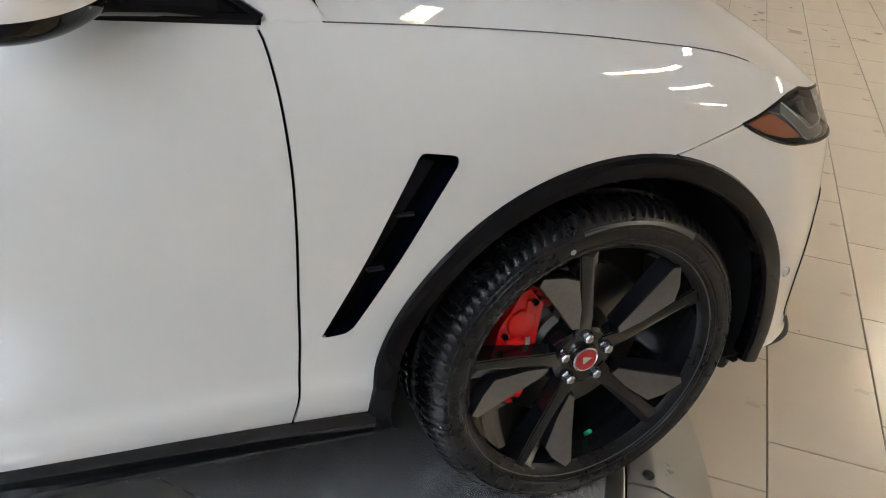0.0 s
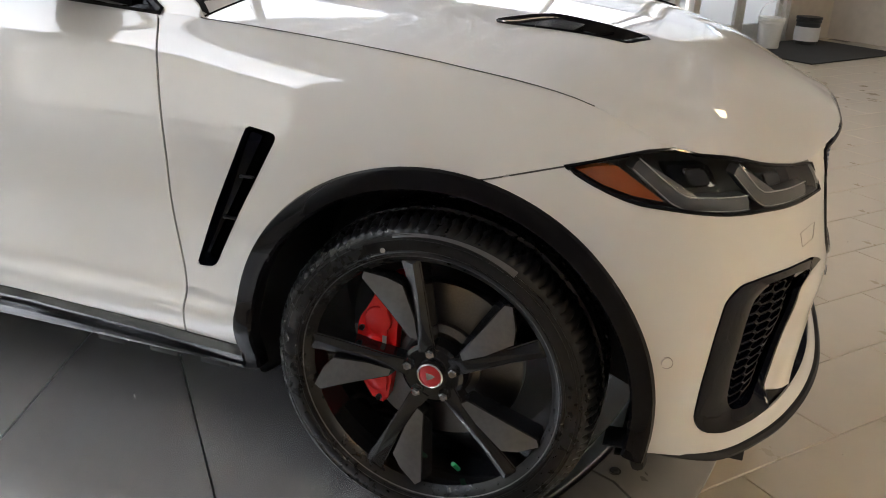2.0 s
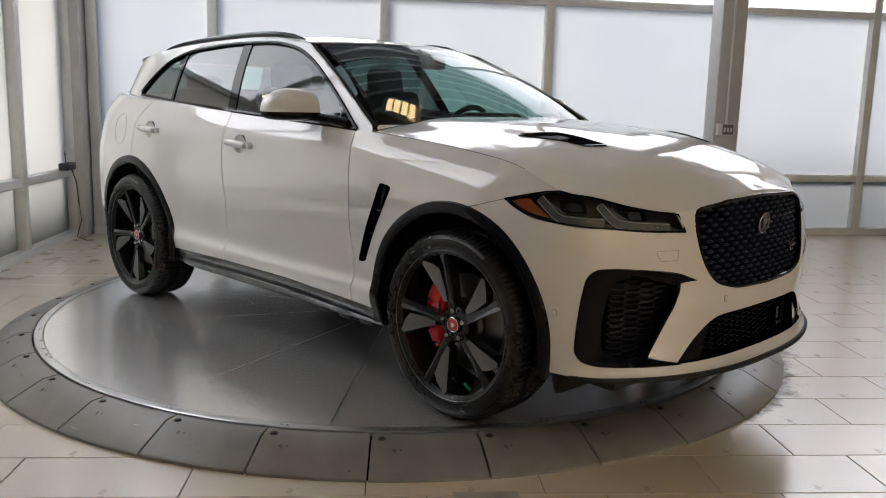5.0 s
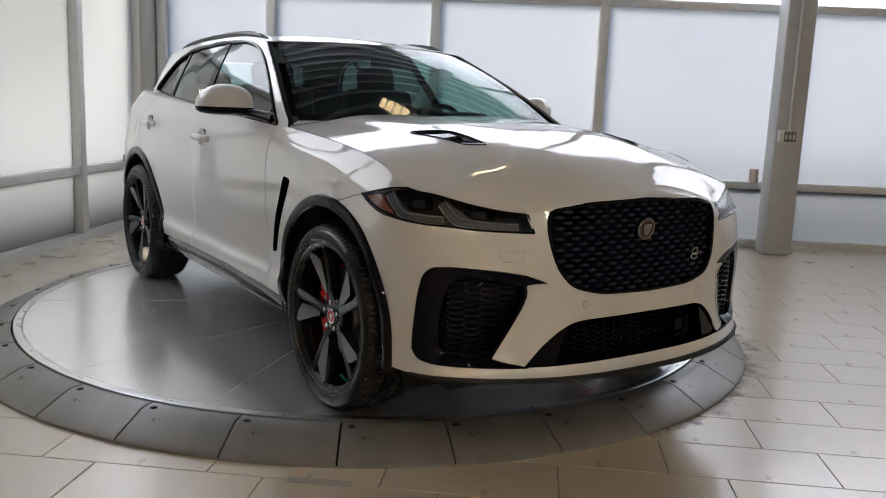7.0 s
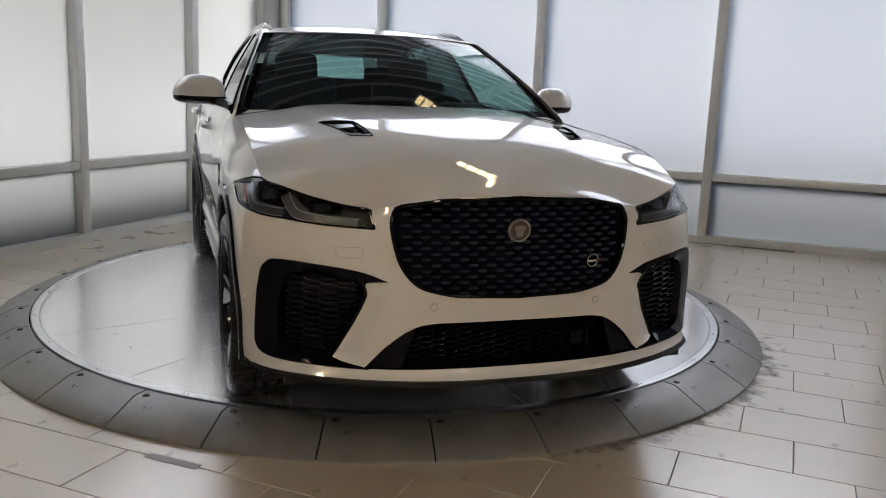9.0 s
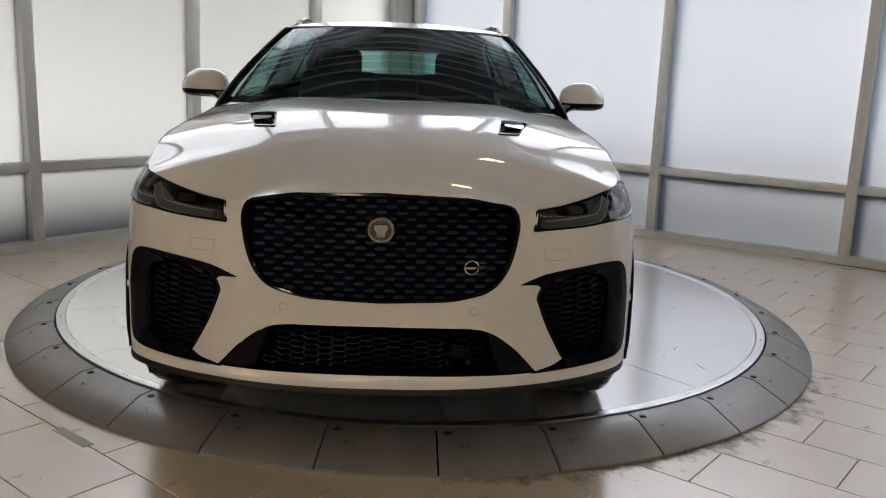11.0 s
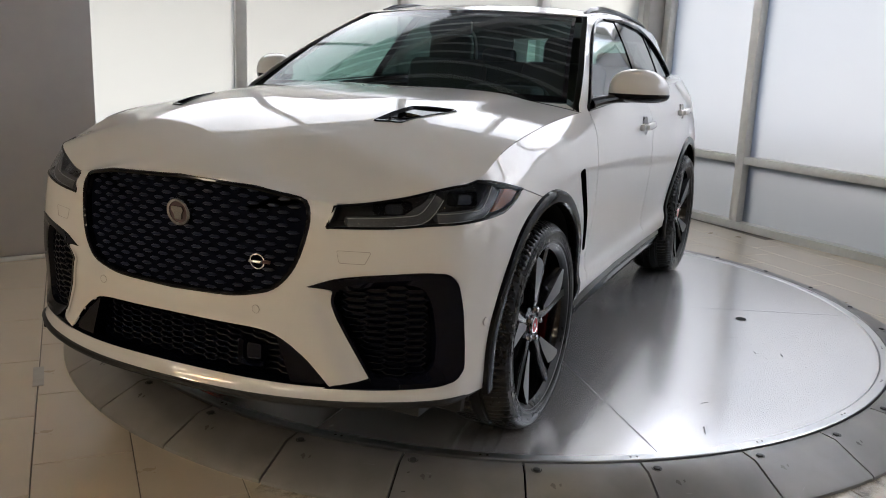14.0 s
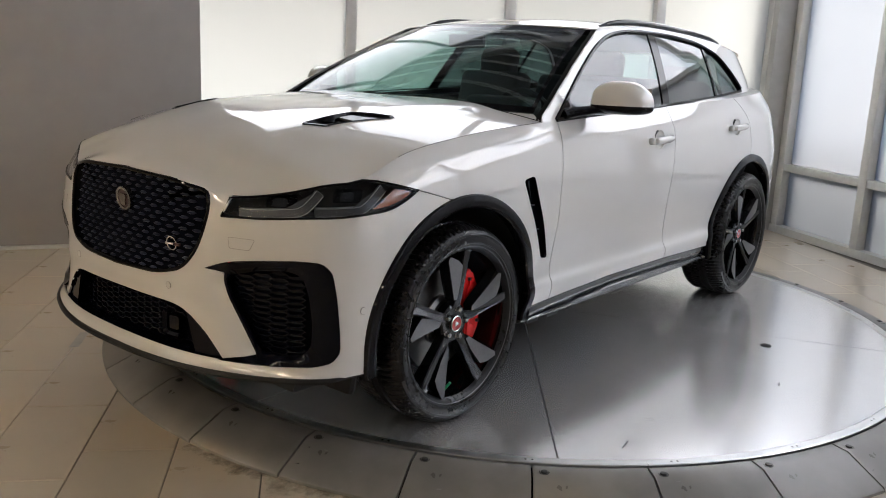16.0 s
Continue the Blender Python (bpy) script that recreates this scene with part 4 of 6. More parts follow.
both("window_trim", trim, BLACK, car, "gloss black window surround")

# Roof.
rs = np.linspace(0, 1, 60)
rx = spline(np.linspace(0, 1, len(roof_x)), roof_x, rs)
rz = spline(np.linspace(0, 1, len(roof_x)), roof_z, rs)
ry = np.array([cabin_y(a, b) for a, b in zip(rx, rz)])
ry[0] = min(ry[0], 0.60)
cx = np.linspace(-1.225, -3.52, 60)
cz = spline([-3.52, -3.0, -2.5, -2.0, -1.6, -1.225], [1.545, 1.612, 1.648, 1.658, 1.643, 1.592], cx[::-1])[::-1]
rg = np.zeros((24, 60, 3))
for k, v in enumerate(np.linspace(0, 1, 24)):
    g = v ** 1.0
    rg[k, :, 0] = rx + (cx - rx) * (1 - (1 - g) ** 2)
    rg[k, :, 1] = ry * (1 - g)
    rg[k, :, 2] = rz + (cz - rz) * (1 - (1 - g) ** 2.4)
roof = sheet(rg)
bmesh.ops.recalc_face_normals(roof, faces=roof.faces[:])
if sum(f.normal.z for f in roof.faces) < 0:
    bmesh.ops.reverse_faces(roof, faces=roof.faces[:])
liner = roof.copy()
ROOF = BVHTree.FromBMesh(roof)
shell(part("roof", whole(roof), PAINT, car, "white roof panel", turned=True))
for v in liner.verts:
    v.co.z -= 0.03
part("headliner", whole(liner), LEATHER, car, "dark headliner")


def roof_at(x, y):
    hit = ROOF.ray_cast(Vector((x, abs(y), 3)), Vector((0, 0, -1)))[0]
    return hit.z if hit else 1.6


rail_pts = [(x, np.interp(x, [-3.15, -1.55], [0.548, 0.592]), roof_at(x, np.interp(x, [-3.15, -1.55], [0.548, 0.592])) + h) for x, h in zip(np.linspace(-1.50, -3.18, 18), [-.004, .008, .014] + [.017] * 12 + [.014, .008, -.004])]
both("roof_rail", tube(rail_pts, [.010] + [.016] * 16 + [.010], 10, 1.0), BLACK, car, "gloss black roof rail")

# Windscreen with its black border, and the tailgate.
wg = np.zeros((40, 40, 3))
for k, v in enumerate(np.linspace(0, 1, 40)):
    h = np.linspace(0, 1, 40)
    lo = np.c_[-0.52 - 0.12 * h**2, WS_B[1] * h, 1.190 - 0.01 * h**2]
    hi = np.c_[-1.222 - 0.158 * h**2, WS_T[1] * h, 1.590 - 0.016 * h**2]
    wg[k] = lo + (hi - lo) * v
    wg[k, :, 2] += 0.028 * math.sin(math.pi * v)
    wg[k, :, 0] += 0.012 * math.sin(math.pi * v)
ws = sheet(wg)
bmesh.ops.recalc_face_normals(ws, faces=ws.faces[:])
ws.faces.ensure_lookup_table()
frit = []
for i, f in enumerate(ws.faces):
    r, c = divmod(i, 39)
    if r < 2 or r > 36 or c > 37:
        frit.append(f)
border = lift_out(ws, frit)
both_border = whole(border)
part("windscreen", whole(ws), WINDSCREEN, car, "green tinted windscreen")
part("windscreen_border", both_border, BLACK, car, "black printed windscreen border")

tg = np.zeros((26, 22, 3))
for k, v in enumerate(np.linspace(0, 1, 26)):
    h = np.linspace(0, 1, 22)
    hi = np.c_[-3.50 + 0.10 * h**2, 0.50 * h, 1.545 - 0.02 * h**2]
    lo = np.c_[-3.80 + 0.17 * h**2.5, 0.64 * h, 1.26 + 0 * h]
    tg[k] = hi + (lo - hi) * v
gate = sheet(tg)
gate.faces.ensure_lookup_table()
gl = [f for i, f in enumerate(gate.faces) if 3 <= divmod(i, 21)[0] < 21 and divmod(i, 21)[1] < 17]
rear_glass = lift_out(gate, gl)
gate_ob = part("tailgate", whole(gate), PAINT, car)
part("rear_window", whole(rear_glass), SCREEN, gate_ob, "tinted rear window")
sp = [[(-3.30, y, roof_at(-3.30, min(abs(y), .5)) - 0.004), (-3.46, y * 0.985, 1.558 - 0.05 * y * y), (-3.56, y * 0.97, 1.545 - 0.06 * y * y), (-3.57, y * 0.965, 1.530 - 0.06 * y * y), (-3.50, y * 0.97, 1.515 - 0.05 * y * y), (-3.40, y * 0.95, 1.52 - 0.05 * y * y)] for y in np.linspace(-0.545, 0.545, 19)]
part("spoiler", sheet(sp), PAINT, car, "white roof spoiler")

# Cowl, floor pan, tail and wheel housings.
part("cowl", box((0.15, 1.42, 0.03), (-0.60, 0, 1.146), 0.01), PLASTIC, car, "black plastic cowl")
pan = bmesh.new()
for sx, ex, w in ((-3.6, -3.4, 0.62), (-3.4, -2.35, 0.5), (-2.35, -0.5, 0.88), (-0.5, 0.45, 0.5), (0.45, 0.72, 0.82)):
    join(pan, box((ex - sx, 2 * w, 0.04), ((sx + ex) / 2, 0, 0.285)))
part("floor_pan", pan, PLASTIC, car, "black underbody panels")
for wx in WHEELS:
    g = []
    for a in np.linspace(-0.35, math.pi + 0.35, 40):
        x, z = wx + 0.47 * math.cos(a), HUB_Z + 0.47 * math.sin(a)
        g.append([(x, side_y(x, min(max(z, .46), .9), -0.02), max(z, .29)), (x, 0.84, max(z, .27)), (x, 0.78, z), (x, 0.52, z + 0.0), (wx + 0.3 * math.cos(a), 0.50, HUB_Z + 0.3 * math.sin(a)), (wx, 0.50, HUB_Z)])
    both("wheel_housing", sheet(g), PLASTIC, car, "black wheel housing")
    rows_t = []
    for a in np.linspace(radians(-10.5), radians(190.5), 60):
        ring = []
        for r, o in ((0.462, -0.03), (0.464, 0.004), (0.470, 0.012), (0.500, 0.014), (0.512, 0.009), (0.517, -0.004)):
            x, z = wx + r * math.cos(a), HUB_Z + r * math.sin(a)
            base = side_y(wx + 0.50 * math.cos(a), max(HUB_Z + 0.50 * math.sin(a), 0.42 if wx < 0 else 0.33))
            ring.append((x, base + o, z))
        rows_t.append(ring)
    both("wheel_arch_trim", sheet(rows_t), BLACK, car, "gloss black wheel arch trim")

# Black sill blade under the doors, with its fins.
sg = []
for x in np.linspace(-2.40, -0.50, 40):
    w = np.interp(x, [-2.4, -2.2, -0.7, -0.5], [0.0, 1, 1, 0.6])
    y = side_y(x, 0.36)
    k = np.interp(x, [-2.42, -1.8, -1.2, -.68, -.4], [.372, .385, .385, .360, .347]) - 0.405
    sg.append([(x, y - 0.03, 0.415 + k), (x, y + 0.004, 0.405 + k), (x, y + 0.016 * w, 0.385 + k), (x, y + 0.002, 0.355 + k), (x, y + 0.014 * w, 0.338 + k * .6), (x, y + 0.004, 0.310 + k * .3), (x, y - 0.06, 0.285)])
both("sill_blade", sheet(sg), SILL_GLOSS, car, "gloss black sill blade")
for x in (-0.62, -0.78, -0.95):
    both("sill_fin", box((0.09, 0.05, 0.03), (x, 0.86, 0.262), 0.006), PLASTIC, car)

# Lip under the nose.
low = body_grid[0][S >= chord[11] + 0.12]
lg = []
for i, (p, q) in enumerate(zip(low, np.gradient(low, axis=0))):
    n = Vector((-q[1], q[0], 0)).normalized()
    k = min(1.0, i / 12)
    P = Vector(p) - n * 0.016 * (1 - k)
    lg.append([tuple(P - n * 0.05 + Vector((0, 0, 0.01))), tuple(P + n * 0.004 * k + Vector((0, 0, 0.006 * k))), tuple(P + n * 0.010 * k + Vector((0, 0, -0.003))), tuple(P + n * 0.008 * k + Vector((0, 0, -0.011 * k))), tuple(P - n * 0.10 + Vector((0, 0, -0.014)))])
part("front_splitter", whole(sheet(lg)), PLASTIC, car, "black splitter under the bumper")
both("air_deflector", box((0.04, 0.24, 0.12), (0.485, 0.755, 0.262), 0.02, Matrix.Rotation(radians(-12), 4, "Y")), PLASTIC, car, "black air deflector")


# ---- wheels ----
def polar(r, deg, y):
    a = radians(deg)
    return (-r * math.cos(a), y, r * math.sin(a))


def wheel_set():
    """One wheel facing +y round its hub, as a rim with tyre, cap, nuts and brake disc."""
    rim = spin([(0.302, 0.030), (0.306, 0.036), (0.303, 0.039), (0.298, 0.033), (0.292, 0.012), (0.284, -0.05), (0.270, -0.16), (0.278, -0.20), (0.29, -0.21)], 96)
    join(rim, spin([(0.0001, 0.0), (0.034, 0.0), (0.036, -0.004), (0.066, -0.002), (0.074, -0.008), (0.078, -0.04)], 50))
    wheel = part("wheel", rim, RIM_BLACK, None, "gloss black five-spoke alloy wheel")
    spoke = bmesh.new()
    shape = [(.058, -20), (.11, -10), (.20, -5.6), (.293, -4.4), (.293, 4.4), (.20, 4.2), (.11, 8), (.058, 26)]
    front = [0.0, .008, .012, .026, .026, .012, .008, 0.0]
    vs_f = [spoke.verts.new(polar(r, d, f)) for (r, d), f in zip(shape, front)]
    vs_b = [spoke.verts.new(polar(r, d, -0.038)) for r, d in shape]
    ridge_a, ridge_b = spoke.verts.new(polar(.115, -1, .012)), spoke.verts.new(polar(.28, -1.2, .030))
    spoke.faces.new((vs_f[0], vs_f[1], ridge_a))
    spoke.faces.new((vs_f[1], vs_f[2], ridge_b, ridge_a))
    spoke.faces.new((vs_f[2], vs_f[3], ridge_b))
    spoke.faces.new((vs_f[3], vs_f[4], ridge_b))
    spoke.faces.new((vs_f[4], vs_f[5], ridge_b))
    spoke.faces.new((vs_f[5], vs_f[6], ridge_a, ridge_b))
    spoke.faces.new((vs_f[6], vs_f[7], ridge_a))
    spoke.faces.new((vs_f[7], vs_f[0], ridge_a))
    spoke.faces.new(vs_b[::-1])
    for i in range(8):
        spoke.faces.new((vs_f[i - 1], vs_f[i], vs_b[i], vs_b[i - 1]))
    bmesh.ops.recalc_face_normals(spoke, faces=spoke.faces[:])
    bmesh.ops.bevel(spoke, geom=[e for e in spoke.edges if ridge_a not in e.verts and ridge_b not in e.verts and e.calc_length() > 0.01], offset=0.003, segments=2, affect="EDGES")
    first_spoke = part("spoke", spoke, RIM_BLACK, wheel, "gloss black spoke")
    blade = bmesh.new()
    shape = [(.092, 9), (.100, 20), (.180, 23.5), (.276, 25.5), (.289, 22.5), (.258, 13), (.232, 6), (.15, 5)]
    hf = [.010, .010, .019, .031, .033, .031, .027, .017]
    lean = [2, 4, 4, 3, 1, 0, 0, 0]
    f = [blade.verts.new(polar(r, d, h)) for (r, d), h in zip(shape, hf)]
    m = blade.verts.new(polar(.200, 13.5, .0255))
    b = [blade.verts.new(polar(r, d + e, h - 0.040)) for (r, d), h, e in zip(shape, hf, lean)]
    for i in range(len(f)):
        blade.faces.new((f[i - 1], f[i], m))
        blade.faces.new((f[i - 1], b[i - 1], b[i], f[i])).material_index = 1
    blade.faces.new(b)
    bmesh.ops.recalc_face_normals(blade, faces=blade.faces[:])
    bmesh.ops.bevel(blade, geom=[e for e in blade.edges if m not in e.verts], offset=0.0018, segments=2, affect="EDGES", material=1)
    first_blade = part("spoke_insert", blade, [GREY, RIM_BLACK], wheel, "satin grey spoke insert")
    nut = spin([(0.0001, 0.018), (0.008, 0.0185), (0.0115, 0.015), (0.013, 0.004), (0.016, 0.0)], 6)
    first_nut = part("wheel_nut", nut, NUT, wheel, "dull steel wheel nut")
    for k in range(5):
        o = first_spoke if k == 0 else new("spoke", first_spoke.data)
        o.parent = wheel
        o.matrix_basis = Matrix.Rotation(radians(72 * k), 4, "Y")
        o = first_blade if k == 0 else new("spoke_insert", first_blade.data)
        o.parent = wheel
        o.matrix_basis = Matrix.Rotation(radians(72 * k), 4, "Y")
        o = first_nut if k == 0 else new("wheel_nut", first_nut.data)
        o.parent = wheel
        o.location = polar(0.057, 72 * k - 8, -0.002)
    part("hub_cap", join(spin([(0.031, 0.003), (0.0305, 0.009), (0.026, 0.010), (0.0255, 0.006)], 32), spin([(0.0001, 0.0085), (0.02, 0.008), (0.0258, 0.006)], 32)), BADGE_RED, wheel, "red hub cap")
    part("cap_ring", spin([(0.0315, 0.002), (0.0315, 0.0095), (0.0285, 0.0115), (0.0262, 0.0095)], 32), CHROME, wheel, "chrome cap ring")
    muzzle = bmesh.new()
    for pts in ([(-.010, .008), (.010, .008), (.006, -.004), (0, -.014), (-.006, -.004)],):
        join(muzzle, prism(pts, 0.0075, 0.0105, lambda u, v, d: (-u, d, v)))
    part("cap_emblem", muzzle, CHROME, wheel)
    # Tyre.
    steps, prof = 300, [(0.283, 0.018), (0.296, 0.036), (0.318, 0.046), (0.343, 0.047), (0.362, 0.038), (0.374, 0.022), (0.3795, 0.008), (0.382, -0.012), (0.383, -0.040), (0.3755, -0.043), (0.3755, -0.052), (0.384, -0.055), (0.3845, -0.085), (0.377, -0.088), (0.377, -0.096), (0.3845, -0.099), (0.384, -0.130), (0.376, -0.133), (0.376, -0.142), (0.383, -0.145), (0.380, -0.185), (0.37, -0.205), (0.34, -0.225), (0.30, -0.22), (0.283, -0.205)]
    tyre = bmesh.new()
    cols = []
    for k in range(steps):
        a = 2 * math.pi * k / steps
        dip = 0.007 if k % 3 == 0 else 0.0
        cols.append([tyre.verts.new(((r - (dip if 5 <= i <= 8 or 15 <= i <= 20 else 0)) * math.cos(a + (0.012 if i in (5, 6) else 0)), y, (r - (dip if 5 <= i <= 8 or 15 <= i <= 20 else 0)) * math.sin(a + (0.012 if i in (5, 6) else 0)))) for i, (r, y) in enumerate(prof)])
    for k in range(steps):
        a, b = cols[k], cols[(k + 1) % steps]
        for i in range(len(prof) - 1):
            tyre.faces.new((a[i], a[i + 1], b[i + 1], b[i]))
    tyre_ob = part("tyre", tyre, RUBBER, wheel, "black all-season tyre")
    for r, y in ((0.318, 0.0462), (0.343, 0.0472), (0.352, 0.044)):
        part("sidewall_ridge", spin([(r - 0.0012, y - 0.001), (r, y + 0.0008), (r + 0.0012, y - 0.001)], 120), RUBBER, wheel)
    # Lighter grey ring painted for the gloss highlight along the rim flange.
    part("rim_edge", spin([(0.3015, 0.0385), (0.3035, 0.0402), (0.3055, 0.0385)], 96), GREY, wheel, "satin grey ring painted as the rim's highlight")
    part("rim_protector", spin([(0.3065, 0.039), (0.309, 0.0455), (0.313, 0.0465), (0.316, 0.0448)], 90), RUBBER, wheel)
    part("brake_disc", join(spin([(0.10, -0.075), (0.197, -0.075), (0.197, -0.105), (0.10, -0.105)], 60, closed=True), spin([(0.0001, -0.05), (0.085, -0.05), (0.10, -0.06), (0.10, -0.10)], 40)), STEEL, wheel, "bare steel brake disc")
    cap_v = tube([polar(.270, -175, -0.03), polar(.240, -175, -0.006)], 0.0055, 10)
    part("valve_cap", cap_v, VALVE, wheel, "green valve cap")
    part("sidewall_dot", prism([(.322 + .006 * math.cos(q), 9 + 1.05 * math.sin(q)) for q in np.linspace(0, 2 * math.pi, 14, endpoint=False)], 0.0445, 0.0475, lambda u, v, d: polar(u, v, d)), HAIRLINE, wheel, "faded paint dot")
    for lo, hi in ((-42, 4), (118, 146)):
        band = [[polar(.347 + .004 * math.sin(math.pi * q), lo + (hi - lo) * q, .0475), polar(.360 - .006 * q, lo + (hi - lo) * q, .0415)] for q in np.linspace(0, 1, 20)]
        part("sidewall_flash", sheet(band), LAMP_GREY, wheel, "pale moulded sidewall flash")
    letters = bmesh.new()
    for span, r, count in (((118, 150), 0.328, 11), ((-60, -12), 0.328, 12), ((20, 60), 0.328, 10)):
        for i in range(count):
            if i in (3, 7):
                continue
            a0 = span[0] + (span[1] - span[0]) * i / count
            a1 = a0 + (span[1] - span[0]) / count * 0.6
            join(letters, prism([(r - .007, a0), (r + .007, a0), (r + .007, a1), (r - .007, a1)], 0.0445, 0.0468, lambda u, v, d: polar(u, v, d)))
    tagged(part("sidewall_marking", letters, PLASTIC, wheel), kind="stuff")
    return wheel


base_wheel = wheel_set()
base_wheel.parent = car


def place_wheel(m, first=False):
    if first:
        base_wheel.matrix_basis = m
        return base_wheel
    made_w = {}
    for o in (base_wheel, *base_wheel.children_recursive):
        made_w[o] = o.copy()
        scene.collection.objects.link(made_w[o])
        made_w[o].parent = made_w.get(o.parent, car)
    made_w[base_wheel].matrix_basis = m
    return made_w[base_wheel]


def wheel_pose(x, side, spin_deg):
    turn180 = Matrix.Rotation(math.pi, 4, "Z") if side < 0 else Matrix()
    return Matrix.Translation((x, side * 0.928, HUB_Z)) @ turn180 @ Matrix.Rotation(radians(spin_deg), 4, "Y") @ Matrix.Scale(1.034, 4)


place_wheel(wheel_pose(0.0, -1, 100), True)
place_wheel(wheel_pose(0.0, 1, 84))
place_wheel(wheel_pose(-2.874, -1, 112))
place_wheel(wheel_pose(-2.874, 1, 95))
CALIPER = rounded([(-.098, .165), (-.118, .192), (-.150, .186), (-.178, .128), (-.204, .088), (-.210, .02), (-.206, -.058), (-.176, -.108), (-.152, -.142), (-.126, -.128), (-.116, -.06), (-.108, .01), (-.104, .09)], .018, 3)
on_hub = lambda u, v, d: (u, d, HUB_Z + v)
cal = prism(CALIPER, .78, .884, on_hub)
bmesh.ops.bevel(cal, geom=[e for e in cal.edges if abs(e.verts[0].co.y - .884) < 1e-4 and abs(e.verts[1].co.y - .884) < 1e-4], offset=0.008, segments=3, affect="EDGES")
# Piston domes and the rib between them stand proud of the face.
for u, v, r in ((-.152, .095, .036), (-.160, .020, .034), (-.152, -.070, .030)):
    dome = spin([(0.0001, .896), (r * .7, .895), (r * .92, .891), (r, .880)], 24)
    bmesh.ops.translate(dome, vec=(u, 0, HUB_Z + v), verts=dome.verts[:])
    join(cal, dome)
join(cal, prism(rounded([(-.128, .15), (-.146, .155), (-.140, -.10), (-.126, -.10)], .006, 2), .880, .893, on_hub))
mark_red = prism([(-.138, .002), (-.128, .002), (-.128, .058), (-.138, .058)], .893, .895, on_hub)
callers = both("brake_caliper", cal, RED, car, "red brake caliper")
for ob, s in zip(callers, (1, -1)):
    part("caliper_mark", mark_red.copy() if s > 0 else mirrored(mark_red), HAIRLINE, ob)
    for u, v in ((-.128, .150), (-.192, .070), (-.190, -.035), (-.145, -.115)):
        part("caliper_bolt", spin([(0.0001, 0.010), (0.006, 0.010), (0.0085, 0.0)], 6), BOLT, ob).location = (u, s * 0.888 - (0.0 if s > 0 else 0.010), HUB_Z + v)



# ---- lamps ----
def resample(poly, n):
    p = np.array(list(poly) + [poly[0]], float)
    s = np.r_[0, np.cumsum(np.linalg.norm(np.diff(p, axis=0), axis=1))]
    t = np.linspace(0, s[-1], n, endpoint=False)
    return list(zip(np.interp(t, s, p[:, 0]), np.interp(t, s, p[:, 1])))


def patch(poly, off_front, off_back, steps=1):
    """A slab over an outline on the front corner, following the body."""
    bm = bmesh.new()
    pts = resample(poly, 40)
    c = np.mean(pts, axis=0)
    loops = []
    for k in (1.0, 0.66, 0.33):
        loops.append([bm.verts.new(on_lamp(c[0] + (u - c[0]) * k, c[1] + (v - c[1]) * k, off_front)) for u, v in pts])
    back = [bm.verts.new(on_lamp(u, v, off_back)) for u, v in pts]
    mid = bm.verts.new(on_lamp(c[0], c[1], off_front))
    n = len(pts)
    for i in range(n):
        for a, b in ((back, loops[0]), (loops[0], loops[1]), (loops[1], loops[2])):
            bm.faces.new((a[i - 1], a[i], b[i], b[i - 1]))
        bm.faces.new((loops[2][i - 1], loops[2][i], mid))
    return bm


lens_l, lens_r = both("headlight", lamp_lens, LENS, car, "headlight with smoked lens and dark housing", turned=True)
for ob, flip in ((lens_l, False), (lens_r, True)):
    def fit_side(bm):
        return mirrored(bm) if flip else bm

    bowl = bmesh.new()
    pts = resample(lamp_seen, 60)
    c = np.mean(pts, axis=0)
    loops = [[bowl.verts.new(on_lamp(c[0] + (u - c[0]) * k, c[1] + (v - c[1]) * k, o)) for u, v in pts] for k, o in ((1.02, -0.003), (0.97, -0.03), (0.85, -0.075), (0.4, -0.08))]
    for a, b in zip(loops, loops[1:]):
        for i in range(len(pts)):
            bowl.faces.new((a[i - 1], a[i], b[i], b[i - 1]))
    bowl.faces.new(loops[-1])
    part("housing", fit_side(bowl), SATIN, ob, "black lamp housing")
    part("side_marker", fit_side(patch([(.330, .931), (.30, .941), (.262, .946), (.180, .884), (.240, .892), (.290, .908)], -0.010, -0.03)), AMBER, ob, "amber side marker")
    for line in ([(.222, .950), (.185, .915), (.145, .884), (.085, .878), (-.015, .874)], [(.005, .935), (-.022, .905), (-.058, .875), (-.12, .864), (-.26, .853)]):
        part("light_blade", fit_side(patch(ribbon(smooth_line(line, 3), 0.026), -0.016, -0.045)), LAMP_GREY, ob, "grey running light blade")
        for side in (0.013, -0.013):
            edge_line = ribbon(smooth_line(line, 3), 0.026)
            half = len(edge_line) // 2
            run = edge_line[:half] if side > 0 else edge_line[half:]
            part("blade_edge", fit_side(tube([on_lamp(u, v, -0.0145) for u, v in run], 0.0014, 5)), LAMP_EDGE, ob)
    for u, v in ((.095, .925), (-.125, .898)):
        part("projector", fit_side(patch(rounded([(u - .05, v - .022), (u + .045, v - .022), (u + .06, v + .018), (u - .035, v + .018)], .008), -0.04, -0.07)), BLACK, ob)
        part("projector_lens", fit_side(patch(rounded([(u - .028, v - .016), (u + .020, v - .016), (u + .028, v + .012), (u - .018, v + .012)], .010), -0.030, -0.05)), PROJECTOR, ob)
both("lamp_gasket", tube([on_lamp(u, v, 0.0005) for u, v in lamp_seen + lamp_seen[:1]], 0.0042, 6), BLACK, car)


